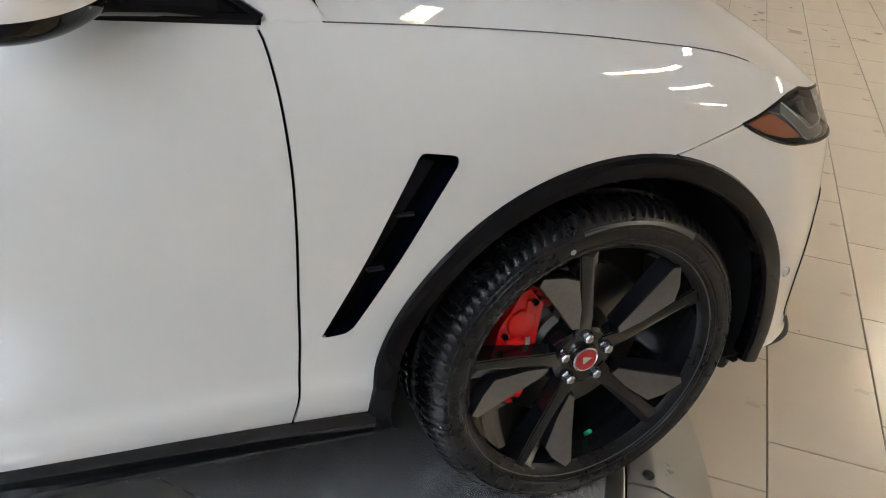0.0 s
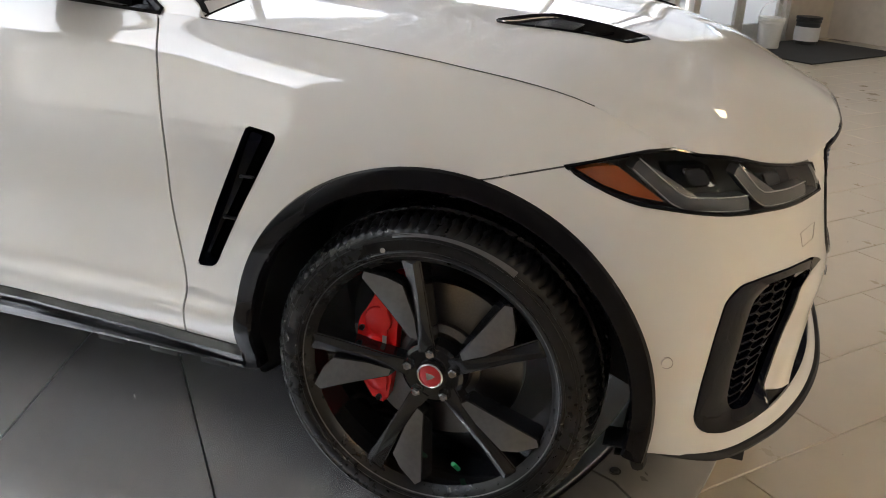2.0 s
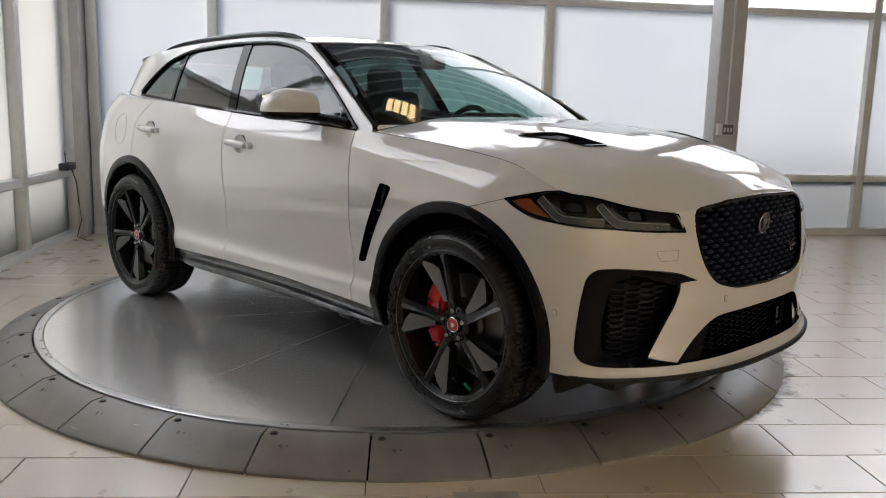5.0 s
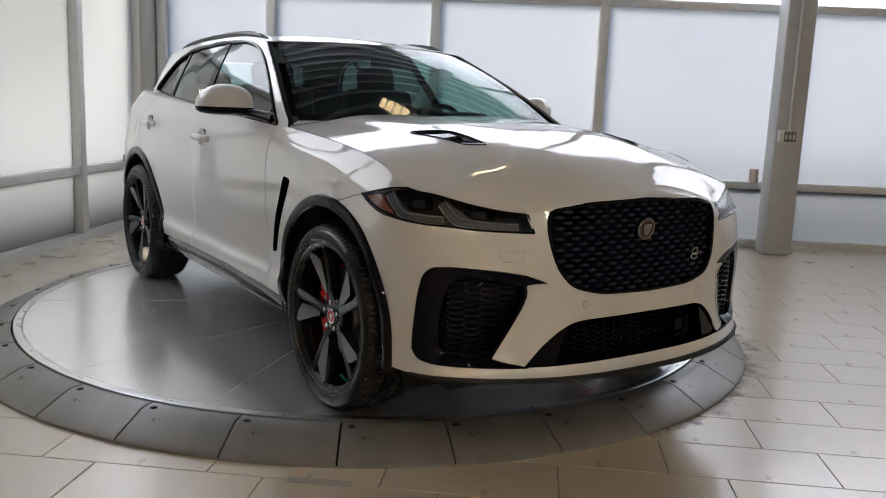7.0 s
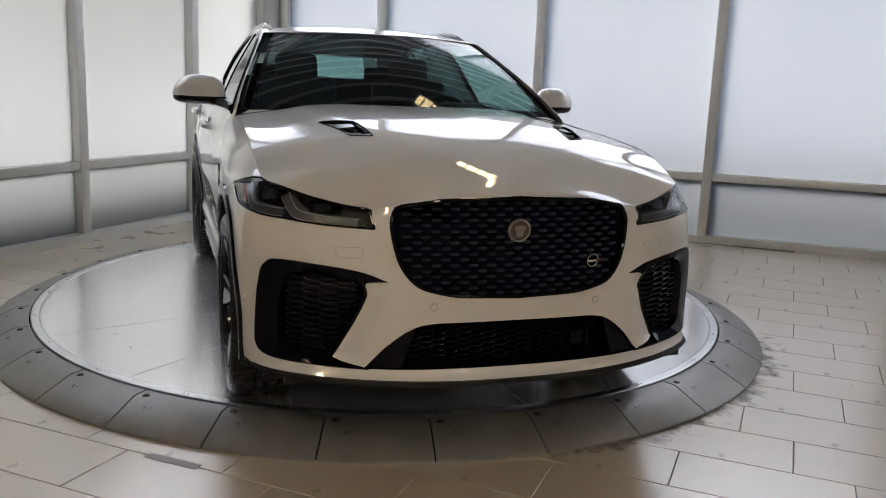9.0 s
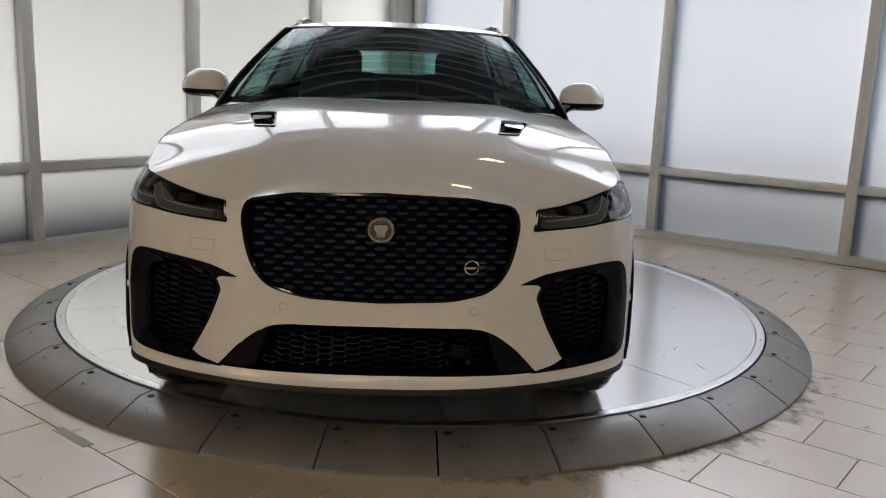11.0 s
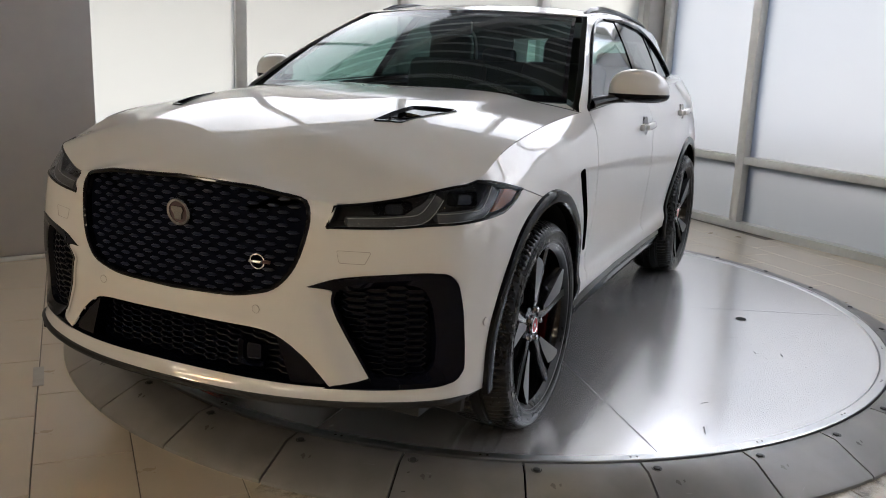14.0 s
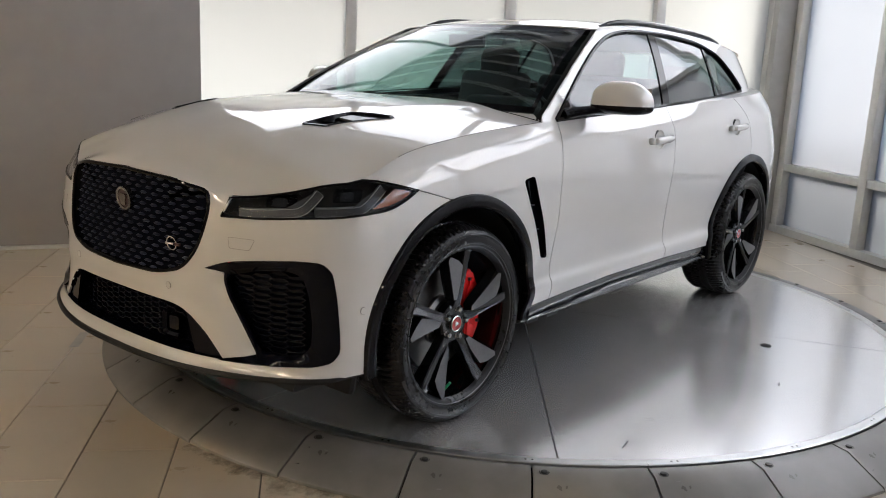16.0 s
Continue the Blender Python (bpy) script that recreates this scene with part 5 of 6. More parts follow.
# ---- grilles ----
def hexes(outline, w, h, place, depth, wall=0.2):
    """Columns of wide hexagon cells inside an outline, each with a slanted floor; place(u, v, d) puts them."""
    bm = bmesh.new()
    us, vs = [p[0] for p in outline], [p[1] for p in outline]
    hexagon = ((-1.0, 0), (-.58, 1), (.58, 1), (1.0, 0), (.58, -1), (-.58, -1))
    column, u = 0, min(us)
    while u < max(us) + w * 0.4:
        v = min(vs) - h * (0.5 if column % 2 else 0.0)
        while v < max(vs) + h * 0.5:
            if inside(outline, u, v):
                rings = []
                for k, d in ((1.0, -depth), (0.99, -0.001), (0.96, 0.0), (1 - wall, -0.0015)):
                    rings.append([bm.verts.new(place(u + a * w * 0.5 * (1 - (1 - k) * h / w * 2.0), v + b * h * 0.5 * k, d)) for a, b in hexagon])
                rings.append([bm.verts.new(place(u + a * w * 0.5 * 0.82, v + b * h * 0.5 * (1 - wall), -depth * (0.70 - 0.2 * b))) for a, b in hexagon])
                for a, b in zip(rings, rings[1:]):
                    for i in range(6):
                        bm.faces.new((a[i - 1], a[i], b[i], b[i - 1]))
                bm.faces.new(rings[-1])
            v += h
        u += w * 0.79
        column += 1
    return bm


def nose(u, v, d):
    return (nose_x(u, v, -0.022 + d), u, v)


def back_plate(outline, place, d):
    bm = bmesh.new()
    pts = resample(outline, 60)
    c = np.mean(pts, axis=0)
    loops = [[bm.verts.new(place(c[0] + (u - c[0]) * k, c[1] + (v - c[1]) * k, d)) for u, v in pts] for k in (1.03, 0.6, 0.2)]
    for a, b in zip(loops, loops[1:]):
        for i in range(len(pts)):
            bm.faces.new((a[i - 1], a[i], b[i], b[i - 1]))
    bm.faces.new(loops[-1])
    return bm


def sleeve(outline, place, near, far, shrink):
    """The inner wall of an opening."""
    pts = resample(outline, 90)
    c = np.mean(pts, axis=0)
    g = [[place(u, v, near), place(c[0] + (u - c[0]) * shrink, c[1] + (v - c[1]) * shrink, (near + far) / 2), place(c[0] + (u - c[0]) * shrink, c[1] + (v - c[1]) * shrink, far)] for u, v in pts + pts[:1]]
    return sheet(g)


flat_nose = lambda u, v, d: (nose_x(u, v, d), u, v)
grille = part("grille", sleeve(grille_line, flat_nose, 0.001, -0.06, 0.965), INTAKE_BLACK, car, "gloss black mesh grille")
part("grille_frame", tube([flat_nose(u, v, -0.003) for u, v in resample(grille_line, 120) + resample(grille_line, 120)[:1]], 0.008, 8), BLACK, grille, "gloss black grille frame")
def lozenges(outline, w, h, a, b, place):
    """Rows of raised pointed studs, each row set off by half a step."""
    bm = bmesh.new()
    us, vs = [p[0] for p in outline], [p[1] for p in outline]
    row, v = 0, min(vs) + h * 0.6
    while v < max(vs):
        u = -math.ceil((max(us) - min(us)) / 2 / w) * w + (w / 2 if row % 2 else 0)
        while u < max(us):
            if inside(outline, u, v) and inside(outline, u - a, v) and inside(outline, u + a, v):
                base = [bm.verts.new(place(u + p, v + q, 0.0)) for p, q in ((-a, 0), (-a * .5, b), (a * .5, b), (a, 0), (a * .5, -b), (-a * .5, -b))]
                top = [bm.verts.new(place(u + p, v + q, 0.008)) for p, q in ((-a * .62, 0), (-a * .36, b * .55), (a * .36, b * .55), (a * .62, 0), (a * .36, -b * .3), (-a * .36, -b * .3))]
                for i in range(6):
                    bm.faces.new((base[i - 1], base[i], top[i], top[i - 1]))
                bm.faces.new(top)
            u += w
        v += h
        row += 1
    return bm


tagged(part("grille_studs", lozenges(grille_line, 0.068, 0.020, 0.0225, 0.0056, lambda u, v, d: (nose_x(u, v, -0.022 + d), u, v)), STUD, grille, "gloss black pointed studs"), kind="stuff")
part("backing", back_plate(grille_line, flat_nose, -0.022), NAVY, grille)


def round_badge(name, at, tilt, parent, label):
    y, z = at
    x = nose_x(y, z, -0.010)
    m = Matrix.Translation((x, y, z)) @ Matrix.Rotation(radians(90 + tilt), 4, "Y")
    rim_b = spin([(0.047, -0.012), (0.047, 0.006), (0.044, 0.010), (0.036, 0.008), (0.0355, 0.003)], 40, "Z")
    bmesh.ops.transform(rim_b, matrix=m, verts=rim_b.verts[:])
    ob = part(name, rim_b, NUT, parent, label)
    face = spin([(0.0001, 0.004), (0.0395, 0.0035)], 40, "Z")
    bmesh.ops.transform(face, matrix=m, verts=face.verts[:])
    part("badge_face", face, BADGE_FACE, ob)
    em = prism(rounded([(-.021, .020), (.021, .020), (.024, .006), (.016, -.004), (.013, -.024), (-.013, -.024), (-.016, -.004), (-.024, .006)], .004, 2), 0.003, 0.011, lambda u, v, d: m @ Vector((-v, u, d)))
    part("badge_emblem", em, NUT, ob)
    return ob


round_badge("badge", (0, .836), 8, grille, "round chrome badge with dark face")
m2 = Matrix.Translation((nose_x(.308, .716, -0.012), .308, .716)) @ Matrix.Rotation(radians(96), 4, "Y") @ Matrix.Rotation(radians(-8), 4, "X")
ring2 = spin([(0.026, -0.008), (0.026, 0.006), (0.022, 0.006), (0.022, -0.008)], 30, "Z", True)
bar = prism([(-.029, -.004), (.012, -.004), (.016, .004), (-.027, .004)], 0.004, 0.010, lambda u, v, d: m2 @ Vector((-v, u, d)))
bmesh.ops.transform(ring2, matrix=m2, verts=ring2.verts[:])
mark = part("trim_badge", ring2, CHROME, grille, "small chrome ring emblem")
part("badge_bar", bar, CHROME, mark)
part("badge_tail", prism([(.017, -.005), (.045, -.005), (.047, .005), (.020, .005)], 0.004, 0.009, lambda u, v, d: m2 @ Vector((-v, u, d))), BADGE_FACE, mark)

mouth_line = rounded(full(MOUTH), [0, .02, .03, .02, .02, .006, .004, .02, 0, .02, .004, .006, .02, .02, .03, .02], 4)
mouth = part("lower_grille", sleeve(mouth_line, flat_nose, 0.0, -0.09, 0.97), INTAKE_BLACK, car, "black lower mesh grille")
inner = full([(0, .497), (.30, .495), (.355, .480), (.375, .455), (.42, .352), (0, .347)])
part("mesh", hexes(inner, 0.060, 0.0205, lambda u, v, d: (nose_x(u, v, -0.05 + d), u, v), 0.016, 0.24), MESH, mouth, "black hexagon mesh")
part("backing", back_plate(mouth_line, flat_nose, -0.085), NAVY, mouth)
for s in (1, -1):
    wing = [(s * u, v) for u, v in ((.372, .492), (.42, .465), (.478, .418), (.545, .346), (.50, .338), (.425, .340))]
    part("corner_wing", prism(wing, -0.075, -0.012, lambda u, v, d: (nose_x(u, v, d), u, v)), INTAKE_BLACK, mouth, "gloss black corner wing")
sq = rounded([(.225, .365), (.325, .365), (.325, .455), (.225, .455)], .022)
part("radar_cover", sleeve(sq, flat_nose, -0.028, -0.05, 0.78), INTAKE_BLACK, mouth)
part("radar_plate", prism(rounded([(.25, .385), (.302, .385), (.302, .435), (.25, .435)], .010), -0.05, -0.040, flat_nose), INTAKE_BLACK, mouth)

# Side intakes.
fog_inner = [(-.296, .640), (-.20, .668), (-.10, .676), (-.055, .660), (-.035, .60), (-.022, .50), (-.025, .42), (-.05, .388), (-.12, .374), (-.190, .377), (-.245, .49), (-.280, .565), (-.298, .615)]
inner_pts = resample(rounded(fog_inner, .02), 72)
RIM = [(-.300, .684), (-.22, .700), (-.07, .714), (.006, .710), (.040, .680), (.056, .60), (.068, .48), (.071, .40), (.044, .367), (-.012, .354), (-.12, .346), (-.205, .343), (-.205, .368), (-.262, .485), (-.298, .56), (-.314, .615), (-.312, .645)]
c_in = np.mean(inner_pts, axis=0)
ang = lambda p: math.atan2(p[1] - c_in[1], p[0] - c_in[0])
outer_pts = sorted(resample(rounded(RIM, .012), 72), key=ang)
inner_sorted = sorted(inner_pts, key=ang)
fg = [[on_corner(u, v, -0.012), on_corner(u, v, 0.003), on_corner(u + (a - u) * .5, v + (b - v) * .5, 0.001), on_corner(a, b, -0.016), on_corner(a, b, -0.06)] for (u, v), (a, b) in zip(outer_pts + outer_pts[:1], inner_sorted + inner_sorted[:1])]
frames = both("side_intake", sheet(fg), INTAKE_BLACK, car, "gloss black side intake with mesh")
for ob, s in zip(frames, (1, -1)):
    net_bm = hexes(inner_pts, 0.070, 0.0225, lambda u, v, d: on_corner(u, v, -0.035 + d), 0.013, 0.24)
    plate = back_plate(inner_pts, on_corner, -0.058)
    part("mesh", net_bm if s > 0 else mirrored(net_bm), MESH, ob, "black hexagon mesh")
    # Backing in near-black, standing for the shade behind the mesh.
    part("backing", plate if s > 0 else mirrored(plate), CAVITY_SHADE, ob)
tip_fin = prism([(-.378, .655), (-.308, .686), (-.295, .680), (-.295, .648), (-.335, .653)], -0.02, 0.003, lambda u, v, d: on_corner(u, v, d))
both("intake_tip", tip_fin, INTAKE_BLACK, car)
foot = prism([(-.345, .331), (-.120, .343), (-.190, .372), (-.205, .372), (-.312, .347)], -0.05, -0.006, lambda u, v, d: on_corner(u, v, d))
both("blade_foot", foot, INTAKE_BLACK, car)

# Fender vent, door handles, fuel flap, sensors.
vg = [[(u, side_y(u, v, 0.001), v), (u * 0.96 + c_v[0] * 0.04, side_y(u, v, -0.012), v * 0.96 + c_v[1] * 0.04), (u * 0.9 + c_v[0] * 0.1, side_y(u, v, -0.04), v * 0.9 + c_v[1] * 0.1)] for c_v in [np.mean(vent_line, axis=0)] for u, v in resample(vent_line, 50) + resample(vent_line, 50)[:1]]
vents = both("fender_vent", sheet(vg), INTAKE_BLACK, car, "black fender vent")
for ob, s in zip(vents, (1, -1)):
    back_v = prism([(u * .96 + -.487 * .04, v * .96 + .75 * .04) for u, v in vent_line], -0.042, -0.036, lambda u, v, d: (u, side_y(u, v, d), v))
    # Vent back coloured as deep shade.
    part("vent_back", back_v if s > 0 else mirrored(back_v), CAVITY_SHADE, ob)
    slab_bm = prism([(u, v) for u, v in rounded([(-.395, .915), (-.425, .92), (-.59, .58), (-.575, .578)], .008)], -0.016, -0.032, lambda u, v, d: (u - .018, side_y(u, v, d), v))
    part("vent_blade", slab_bm if s > 0 else mirrored(slab_bm), INTAKE_BLACK, ob)
    for z in (.70, .81):
        x = np.interp(z, [.57, .93], [-.58, -.41])
        fin = box((0.034, 0.012, 0.005), (x + .004, side_y(x, z, -0.020), z), 0.001)
        part("vent_fin", fin if s > 0 else mirrored(fin), SATIN, ob)
for x, z, dl, dr in ((-1.60, 1.040, LEFT["front_door"], RIGHT["front_door"]), (-2.62, 1.075, LEFT["rear_door"], RIGHT["rear_door"])):
    y = side_y(x, z)
    cup = spin([(0.0495, 0.0006), (0.0475, 0.0004), (0.046, -0.002), (0.036, -0.0075), (0.020, -0.0105), (0.0001, -0.011)], 32)
    bmesh.ops.transform(cup, matrix=Matrix.Translation((x - 0.012, y, z)) @ Matrix.Diagonal((1.125, 1, 1.0, 1)), verts=cup.verts[:])
    grip = tube([(x - 0.12, y + 0.006, z + 0.007), (x - 0.105, y + 0.024, z + 0.006), (x - 0.05, y + 0.034, z + 0.003), (x + 0.02, y + 0.035, z), (x + 0.075, y + 0.028, z - 0.002), (x + 0.092, y + 0.008, z - 0.003)], [.010, .017, .019, .019, .018, .012], 12, 1.0)
    keyhole = box((0.032, 0.03, 0.036), (x + 0.095, y + 0.013, z - 0.003), 0.009)
    for bm, nm, mt in ((grip, "door_handle", PAINT), (cup, "handle_cup", PAINT), (keyhole, "handle_end", PAINT)):
        L, R = both(nm, bm, mt, dl)
        R.parent = dr
part("fuel_flap_line", tube([(x, -side_y(x, z, 0.0006), z) for x, z in [(-3.07 + .088 * math.cos(a), 1.06 + .098 * math.sin(a)) for a in np.linspace(0, 2 * math.pi, 41)]], 0.0011, 4), HAIRLINE, RIGHT["rear_quarter"])
for s in (1, -1):
    x = nose_x(.32, .569)
    part("parking_sensor", tube([(x - 0.004, s * .32, .569), (x + 0.0025, s * .32, .569)], 0.012, 20), PAINT, car)
    part("sensor_ring", spin_at(0.0125, 0.0138, (x + 0.001, s * .32, .569), "X"), HAIRLINE, car)
    y = side_y(.522, .543)
    part("parking_sensor", tube([(.521, s * (y - 0.004), .543), (.524, s * (y + 0.003), .543)], 0.012, 20), PAINT, car)
    part("sensor_ring", spin_at(0.0125, 0.0138, (.522, s * (y + 0.001), .543), "Y"), HAIRLINE, car)
    hook = rounded([(.56, .772), (.66, .772), (.645, .735), (.57, .735)], .006)
    part("tow_cover_line", tube([(nose_x(u, v, 0.0005), s * u, v) for u, v in hook + hook[:1]], 0.0009, 4), HAIRLINE, car)

# Hood vents and mirrors.
for s in (1, -1):
    hv_pts = resample(HOOD_VENT, 48)
    mid_v = np.mean(hv_pts, axis=0)
    shrink = lambda p, k: (p[0] * k + mid_v[0] * (1 - k), p[1] * k + mid_v[1] * (1 - k))
    g = []
    for p in hv_pts + hv_pts[:1]:
        rows_v = []
        for k, d in ((1.03, 0.001), (1.0, 0.005), (0.93, 0.004), (0.86, -0.014), (0.80, -0.022)):
            x, y = shrink(p, k)
            rows_v.append((x, s * y, hood_z(x, y, d)))
        g.append(rows_v)
    v_ob = part("hood_vent", sheet(g), BLACK, hood_ob, "gloss black hood vent")
    part("vent_floor", prism([shrink(p, .9) for p in hv_pts], -0.027, -0.020, lambda u, v, d: (u, s * v, hood_z(u, v, d))), SATIN, v_ob)
    plate_v = rounded([(.205, .466), (.180, .540), (.075, .563), (.052, .556), (.125, .474)], .008)
    part("vent_plate", prism(plate_v, -0.020, -0.003, lambda u, v, d: (u, s * v, hood_z(u, v, d))), SILL_GLOSS, v_ob)
    for k in (1, 2):
        part("vent_slat", tube([(.155 + .062 * k, s * (.535 - .012 * k), hood_z(.16 + .062 * k, .53, -0.008)), (.215 + .055 * k, s * (.462 - .012 * k), hood_z(.215 + .055 * k, .46, -0.008))], 0.005, 6, 0.6), BLACK, v_ob)


def mirror_bm():
    """The housing: a rounded block, fuller ahead and flat behind."""
    bm = bmesh.new()
    bmesh.ops.create_uvsphere(bm, u_segments=40, v_segments=24, radius=1)
    fold = lambda q, k: math.copysign(abs(q) ** k, q)
    for v in bm.verts:
        x, y, z = v.co
        wide = fold(y, 0.72)
        tall = fold(z, 0.68)
        x2 = fold(x, 0.75) * (0.105 if x > 0 else 0.05) * (1 - 0.22 * max(0, wide))
        drop = 1 - 0.30 * max(0, wide) ** 2
        v.co = (-1.045 + x2 - 0.035 * wide, 1.018 + wide * 0.130, 1.222 + (tall * 0.112 * drop if z > 0 else tall * 0.040))
    return bm


shell_m = mirror_bm()
bmesh.ops.bisect_plane(shell_m, geom=shell_m.verts[:] + shell_m.edges[:] + shell_m.faces[:], dist=1e-5, plane_co=(0, 0, 1.224), plane_no=(0, 0, 1), clear_inner=True)
lower_m = mirror_bm()
bmesh.ops.bisect_plane(lower_m, geom=lower_m.verts[:] + lower_m.edges[:] + lower_m.faces[:], dist=1e-5, plane_co=(0, 0, 1.224), plane_no=(0, 0, 1), clear_outer=True)
caps = both("door_mirror", shell_m, PAINT, car, "white door mirror with black base")
for ob, s in zip(caps, (1, -1)):
    part("mirror_base", lower_m.copy() if s > 0 else mirrored(lower_m), BLACK, ob, "gloss black mirror base")
    arm = tube([(-0.79, 0.850, 1.175), (-0.86, 0.880, 1.188), (-0.95, 0.93, 1.200), (-1.04, 1.00, 1.206)], [.044, .038, .034, .040], 12, 0.62)
    part("mirror_arm", arm if s > 0 else mirrored(arm), BLACK, ob)
    gl_m = box((0.004, 0.20, 0.085), (-1.094, 1.020, 1.262), 0.0015, Matrix.Rotation(radians(14), 4, "Z"))
    part("mirror_glass", gl_m if s > 0 else mirrored(gl_m), CHROME, ob)
lower_m.free()

# The white corner between the hood's rear edge and the windscreen, with its shut line.
rear_edge = [p for p in hood_g[:, 0] if p[1] > 0.50]
corner_rows = []
for p in rear_edge:
    h = min(p[1] / WS_B[1], 1.0)
    base = (-0.52 - 0.12 * h**2, WS_B[1] * h, 1.190 - 0.01 * h**2 - 0.004)
    corner_rows.append([(p[0], p[1], p[2] - 0.003), ((p[0] + base[0]) / 2, (p[1] + base[1]) / 2, (p[2] + base[2]) / 2 - 0.002), base])
both("cowl_corner", sheet(corner_rows), PAINT, car, "white panel at the foot of the windscreen pillar")
both("hood_rear_line", tube([(p[0] - 0.001, p[1], p[2] + 0.0006) for p in rear_edge], 0.0022, 5), CAVITY_SHADE, car)
# Shut line between hood and fenders.
shut = [tuple(Vector(p) + Vector((0, 0.0008, 0.0012))) for p in EDGE[mids] if C(*p)[0] > 0.255]
both("hood_shut_line", tube(shut[::2], 0.0012, 5), SEAM, car)

# ---- cabin ----
def seat(x, y, name, label):
    cushion = part(name, box((0.50, 0.50, 0.16), (x + 0.22, y, 0.80), 0.05, segments=3), LEATHER, car, label)
    part("backrest", box((0.14, 0.50, 0.62), (x - 0.06, y, 1.04), 0.055, Matrix.Rotation(radians(-14), 4, "Y"), 3), LEATHER, cushion)
    part("headrest", box((0.10, 0.27, 0.18), (x - 0.15, y, 1.395), 0.045, Matrix.Rotation(radians(-8), 4, "Y"), 3), LEATHER, cushion)
    return cushion


for s in (1, -1):
    seat(-1.80, s * 0.37, "front_seat", "black leather front seat with headrest")
bench = part("rear_bench", box((0.48, 1.30, 0.16), (-2.50, 0, 0.82), 0.05, segments=3), LEATHER, car, "black leather rear bench")
part("backrest", box((0.14, 1.30, 0.56), (-2.78, 0, 1.06), 0.05, Matrix.Rotation(radians(-18), 4, "Y"), 3), LEATHER, bench)
for y in (-0.42, 0.42):
    part("headrest", box((0.09, 0.25, 0.12), (-2.88, y, 1.36), 0.035, segments=3), LEATHER, bench)
dash = part("dashboard", box((0.42, 1.46, 0.20), (-0.86, 0, 1.085), 0.06, segments=4), LEATHER, car, "black dashboard")
part("instrument_hood", box((0.20, 0.36, 0.09), (-1.00, 0.37, 1.185), 0.035, segments=3), LEATHER, dash)
wheel_bm = bmesh.new()
ring_pts = [(0.0, 0.185 * math.cos(a), 0.185 * math.sin(a)) for a in np.linspace(0, 2 * math.pi, 37)]
join(wheel_bm, tube(ring_pts, 0.016, 8))
join(wheel_bm, box((0.03, 0.34, 0.05), (0.02, 0, 0), 0.01))
join(wheel_bm, box((0.05, 0.13, 0.12), (0.02, 0, -0.01), 0.02))
bmesh.ops.transform(wheel_bm, matrix=Matrix.Translation((-1.22, 0.37, 1.09)) @ Matrix.Rotation(radians(24), 4, "Y"), verts=wheel_bm.verts[:])
part("steering_wheel", wheel_bm, LEATHER, car, "black steering wheel")
part("rear_view_mirror", box((0.03, 0.24, 0.07), (-1.15, 0, 1.50), 0.012), PLASTIC, car)
part("cabin_floor", box((2.6, 1.6, 0.04), (-1.95, 0, 0.62)), LEATHER, car)
both("door_card", box((2.3, 0.03, 0.55), (-1.95, 0.80, 0.90), 0.01), LEATHER, car)
part("bulkhead", box((0.03, 1.6, 0.6), (-0.62, 0, 0.83)), LEATHER, car)
part("parcel_floor", box((0.9, 1.3, 0.03), (-3.25, 0, 1.10)), LEATHER, car)


# ---- door, pails and small things by the glass ----
def pail(name, s, off, r, h, mat, lid_mat, label, handle):
    p = along(BACK, s, off)
    body_p = spin([(0.0001, 0.0), (r * 0.86, 0.0), (r * 0.88, 0.01), (r * 0.97, h * 0.8), (r * 1.03, h * 0.82), (r * 1.03, h * 0.88), (r, h * 0.9), (r * 1.05, h * 0.93), (r * 1.05, h), (r * 0.98, h * 1.005), (0.0001, h)], 28, "Z")
    ob = part(name, body_p, mat)
    ob.location = p
    tagged(ob, label, "pail")
    lid_p = part("lid", spin([(r * 1.06, h * 0.93), (r * 1.06, h * 1.01), (r * 0.95, h * 1.015), (0.0001, h * 1.005)], 28, "Z"), lid_mat, ob)
    if handle:
        part("handle", tube([(r * 1.04 * math.cos(a), 0, h * 0.9 + r * 1.5 * math.sin(a)) for a in np.linspace(0.0, math.pi, 14)], 0.006, 6), CHROME_BAND, ob, "wire handle")
    return ob


WHITE_PLASTIC = material("white_plastic", (0.72, 0.72, 0.70), 0.4, grain=0.08, scale=20)
LABEL_WHITE = material("white_label", (0.78, 0.76, 0.74), 0.5, grain=0.06, scale=15)
MAT = material("rubber_mat", (0.03, 0.028, 0.026), 0.85, grain=0.4, scale=60, bump=0.5)
PAPER = material("paper", (0.62, 0.63, 0.62), 0.7, grain=0.08, scale=10)
TAPE = material("worn_tape", (0.34, 0.32, 0.29), 0.35, grain=0.2, scale=20)
CABLE = material("cable_black", (0.02, 0.02, 0.02), 0.5)
pail("white_pail", 11.62, 0.42, 0.155, 0.38, WHITE_PLASTIC, WHITE_PLASTIC, "white plastic pail with lid and raised wire handle", True)
dark = pail("dark_pail", 12.45, 0.42, 0.155, 0.36, CABLE, SATIN, "dark pail with a white label on the mat", False)
part("label", spin([(0.1585, 0.06), (0.162, 0.24)], 28, "Z"), LABEL_WHITE, dark, "white paper label")
mat_ob = part("door_mat", slab_box(BACK, 11.0, 13.0, 0.15, 1.45, FLOOR + 0.0005, FLOOR + 0.014), MAT)
tagged(mat_ob, "black rubber door mat on the tiles", "mat")

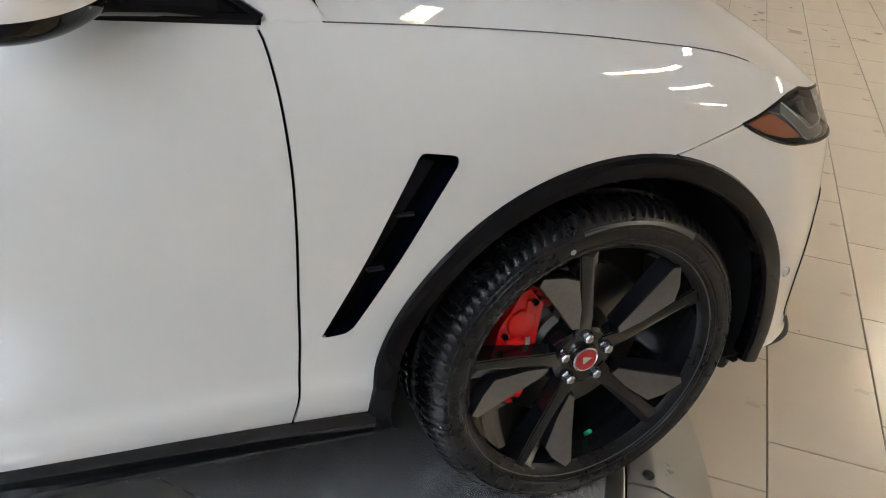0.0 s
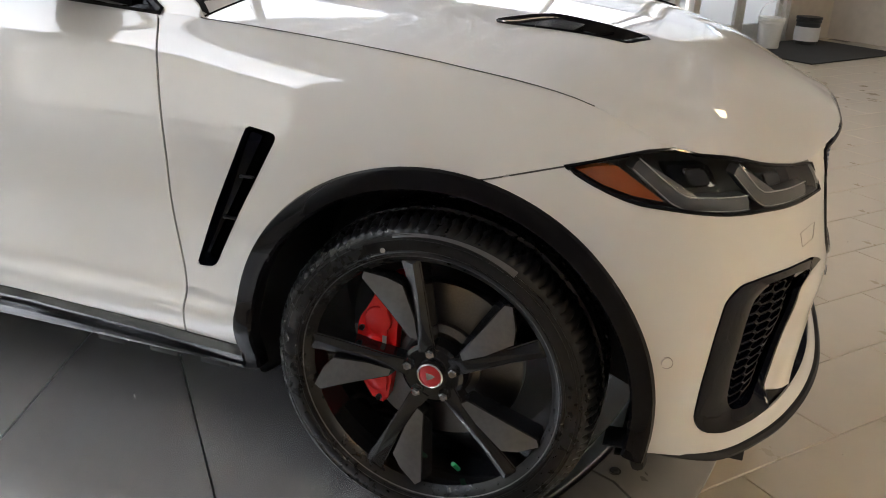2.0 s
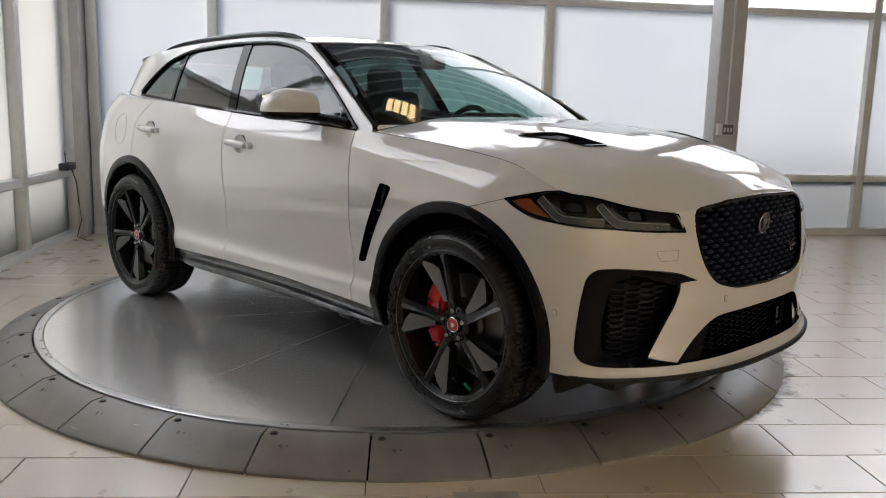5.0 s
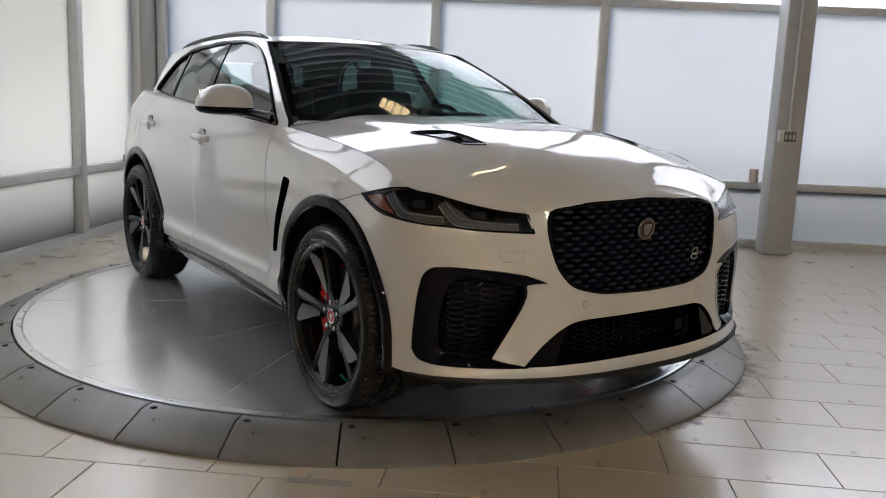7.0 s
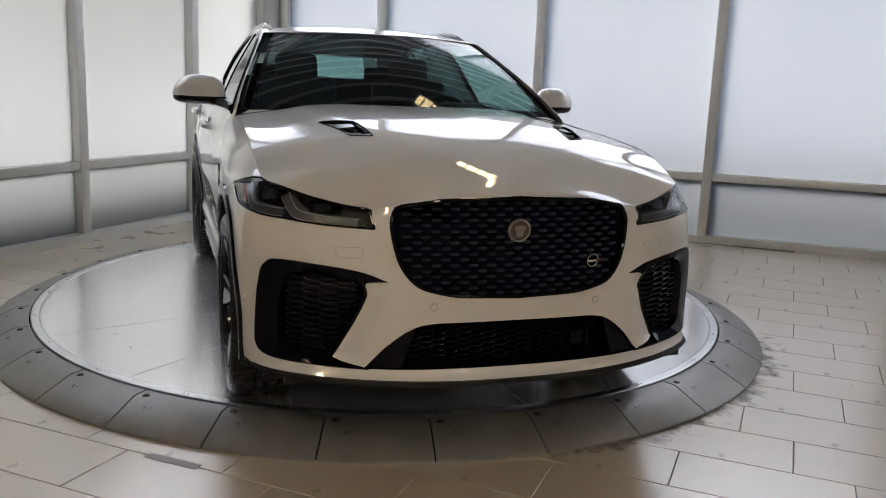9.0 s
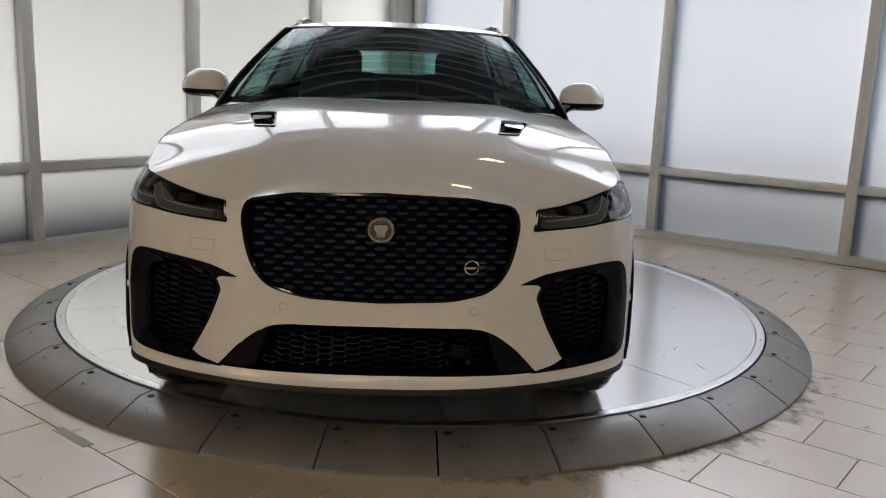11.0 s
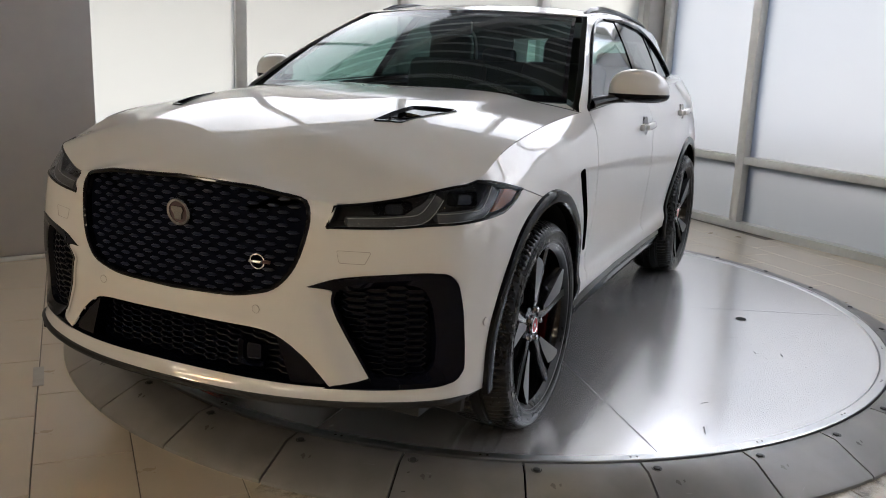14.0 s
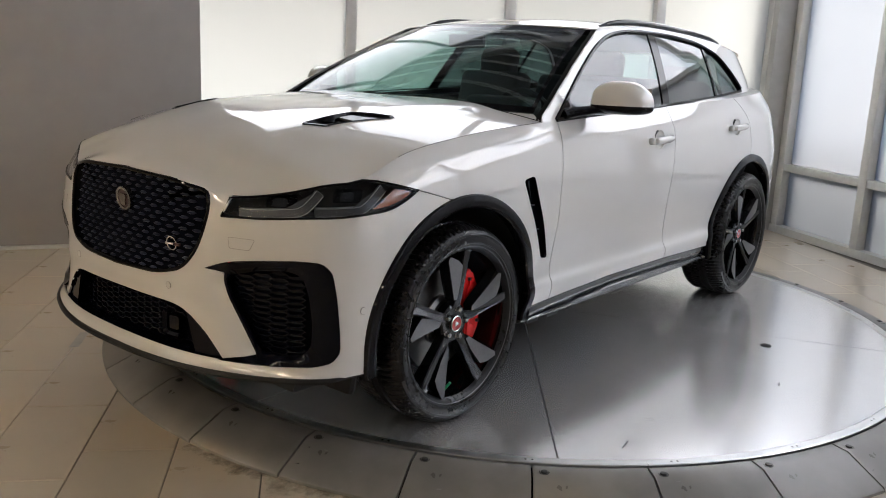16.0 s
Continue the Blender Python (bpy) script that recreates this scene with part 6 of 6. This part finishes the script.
door_frame = part("door_1", wall_box(BACK, 10.5, 10.6, FLOOR, TOPZ, 0.16), FRAME)
tagged(door_frame, "glazed double entrance door in aluminium frames", "door", kind="structure")
for s0, s1 in ((10.6, 11.5), (11.5, 12.4)):
    for z0, z1 in ((FLOOR, FLOOR + 0.24), (2.0, 2.12)):
        part("door_rail", wall_box(BACK, s0 + 0.09, s1 - 0.09, z0, z1, 0.06, 0.0, 0.003), FRAME, door_frame)
    for a in (s0, s1 - 0.09):
        part("door_stile", wall_box(BACK, a, a + 0.088, FLOOR, 2.12, 0.06, 0.0, 0.003), FRAME, door_frame)
    part("push_bar", wall_box(BACK, s0 + 0.09, s1 - 0.09, 0.90, 0.94, 0.05, 0.05, 0.006), FRAME, door_frame)
    part("pane", wall_box(BACK, s0 + 0.09, s1 - 0.09, FLOOR + 0.24, 2.0, 0.012, -0.02), FROST, door_frame)
part("transom_pane", wall_box(BACK, 10.6, 12.4, 2.16, TOPZ, 0.012, -0.02), FROST, door_frame)
part("door_post", wall_box(BACK, 12.4, 12.5, FLOOR, TOPZ, 0.16), FRAME, door_frame)
tagged(part("wall_pier", wall_box(BACK, 12.5, 13.6, FLOOR, TOPZ, 0.2), WALL, smooth=False), "plain beige wall beside the door", "wall", kind="structure")
for s, z, w, h in ((9.62, 1.27, 0.20, 0.26), (10.95, 1.35, 0.21, 0.28)):
    tagged(part("notice", wall_box(BACK, s, s + w, z, z + h, 0.002, 0.012), PAPER), "grey paper notice taped to the glass", "notice")

# Column box with its conduit, and the socket with a hanging cable in the corner.
cb = part("switch_box", wall_box(BACK, 6.43, 6.60, 1.01, 1.13, 0.06, 0.575, 0.006), FRAME)
tagged(cb, "steel switch box on the grey column", "switch box")
part("face_plate", wall_box(BACK, 6.475, 6.592, 1.018, 1.122, 0.006, 0.608, 0.002), GREY, cb, "dark grey face plate")
for s in (6.488, 6.524, 6.560):
    part("socket", wall_box(BACK, s, s + 0.018, 1.045, 1.09, 0.008, 0.612, 0.002), FRAME, cb)
part("conduit", tube([along(BACK, 6.535, 0.561, 1.13), along(BACK, 6.535, 0.561, TOPZ - 0.06)], 0.014, 8), FRAME, cb)
jb = part("junction_box", wall_box(FLANK, 0.42, 0.62, 0.565, 0.63, 0.09, 0.10, 0.006), CABLE)
tagged(jb, "black power box with a loose cable on the window rail", "power box")
p0 = along(FLANK, 0.50, 0.13, 0.57)
part("cable", tube([p0, p0 + Vector((0.02, 0.03, -0.12)), p0 + Vector((-0.02, 0.06, -0.30)), p0 + Vector((0.05, 0.05, -0.48)), p0 + Vector((0.0, 0.02, -0.64)), p0 + Vector((0.10, 0.06, -0.66))], 0.006, 6), CABLE, jb)
part("aerial", tube([along(FLANK, 0.60, 0.12, 0.62), along(FLANK, 0.63, 0.12, 0.74)], 0.004, 6), CABLE, jb)
tagged(part("red_carton", wall_box(BACK, 6.38, 6.46, RAIL + 0.036, RAIL + 0.17, 0.06, 0.02, 0.003), material("red_card", (0.75, 0.58, 0.52), 0.6, grain=0.15)), "small faded red carton on the window rail", "carton")
tagged(part("floor_tape", box((0.24, 0.045, 0.001), (0.455, -1.207, FLOOR + 0.0012), 0, Matrix.Rotation(radians(50), 4, "Z")), TAPE), "worn strip of tape stuck on the floor tiles", "tape")
dirt = sheet([[(r * math.cos(a), r * math.sin(a), 0) for r in np.linspace(2.33, 2.62, 8)] for a in np.linspace(radians(2), radians(62), 70)])
dirt_ob = part("floor_dirt", dirt, GRIME, smooth=False)
dirt_ob.location = (TABLE_AT.x, TABLE_AT.y, FLOOR + 0.0008)
tagged(dirt_ob, "dried dirt on the tiles along the ramp ring", "dirt", kind="stuff")
specks = bmesh.new()
for k in range(40):
    a, r = rng.uniform(-1.6, 1.9), rng.uniform(2.4, 5.0)
    fleck(specks, TABLE_AT.x + r * math.cos(a), TABLE_AT.y + r * math.sin(a), FLOOR + 0.0009, rng.choice((.003, .005, .008)), rng.uniform(.003, .005), rng.uniform(0, 3))
tagged(part("floor_specks", specks, SCUFF_DARK, smooth=False), "small dark specks on the floor tiles", "dirt", kind="stuff")
chip = bmesh.new()
bmesh.ops.create_icosphere(chip, subdivisions=2, radius=0.03)
for v in chip.verts:
    v.co.x *= 1 + 0.4 * noise.noise(v.co * 40)
    v.co.z = max(0, v.co.z) * 0.3
ch = part("leaf_scrap", chip, CABLE)
ch.location = (-1.931, 1.501, TABLE_AT.z)
tagged(ch, "small dark scrap lying on the steel turntable", "scrap")

# ---- floor tiles ----
TURN_T = radians(49)
LONG, BROAD = 0.66, 0.338
ux, uy = math.cos(TURN_T), math.sin(TURN_T)


def tile_mesh(name, places):
    """Tiles with a small chamfer at given places (along, across), in one mesh."""
    verts, faces = [], []
    for u, w in places:
        k = len(verts)
        for du, dw, z in ((.0015, .0015, -.006), (.0025, .0025, -.0012), (.004, .004, 0)):
            for a, b in ((du, dw), (LONG - du, dw), (LONG - du, BROAD - dw), (du, BROAD - dw)):
                verts.append(((u + a) * ux - (w + b) * uy, (u + a) * uy + (w + b) * ux, z))
        for r in (0, 4):
            for i in range(4):
                faces.append((k + r + i, k + r + (i + 1) % 4, k + r + 4 + (i + 1) % 4, k + r + 4 + i))
        faces.append((k + 8, k + 9, k + 10, k + 11))
    me = bpy.data.meshes.new(name)
    me.from_pydata(verts, [], faces)
    me.materials.append(TILE)
    return me


one_tile = tile_mesh("tile", [(0.0, 0.0)])
far_tiles, near_tiles = [], []
for k in range(-32, 46):
    w = -1.135 + BROAD * k
    for j in range(-24, 30):
        u = 0.27 - 0.222 * k + LONG * (j + math.floor(0.222 * k / LONG))
        cu, cw = u + LONG / 2, w + BROAD / 2
        x, y = cu * ux - cw * uy, cu * uy + cw * ux
        d = Vector((x, y, 0)) - Vector((CORNER_AT.x, CORNER_AT.y, 0))
        s, o = d.x * math.cos(radians(BACK)) + d.y * math.sin(radians(BACK)), d.x * math.sin(radians(BACK)) - d.y * math.cos(radians(BACK))
        if not (-3.0 < s < 13.5 and 0.0 < o < 16.9) or (x - TABLE_AT.x) ** 2 + (y - TABLE_AT.y) ** 2 < 1.9 ** 2:
            continue
        (near_tiles if (x - 0.5) ** 2 + (y - 0.2) ** 2 < 4.5 ** 2 else far_tiles).append((u, w))
near_tiles.sort(key=lambda q: abs(q[0]) + abs(q[1]))
floor_ob = bpy.data.objects["floor"]
far_tiles += near_tiles[298:]
for u, w in near_tiles[:298]:
    t = new("tile", one_tile)
    t.parent = floor_ob
    t.location = (u * ux - w * uy, u * uy + w * ux, FLOOR)
rest = new("far_tiles", tile_mesh("far_tiles", far_tiles))
rest.parent, rest.location = floor_ob, (0, 0, FLOOR)
tagged(rest, kind="stuff")
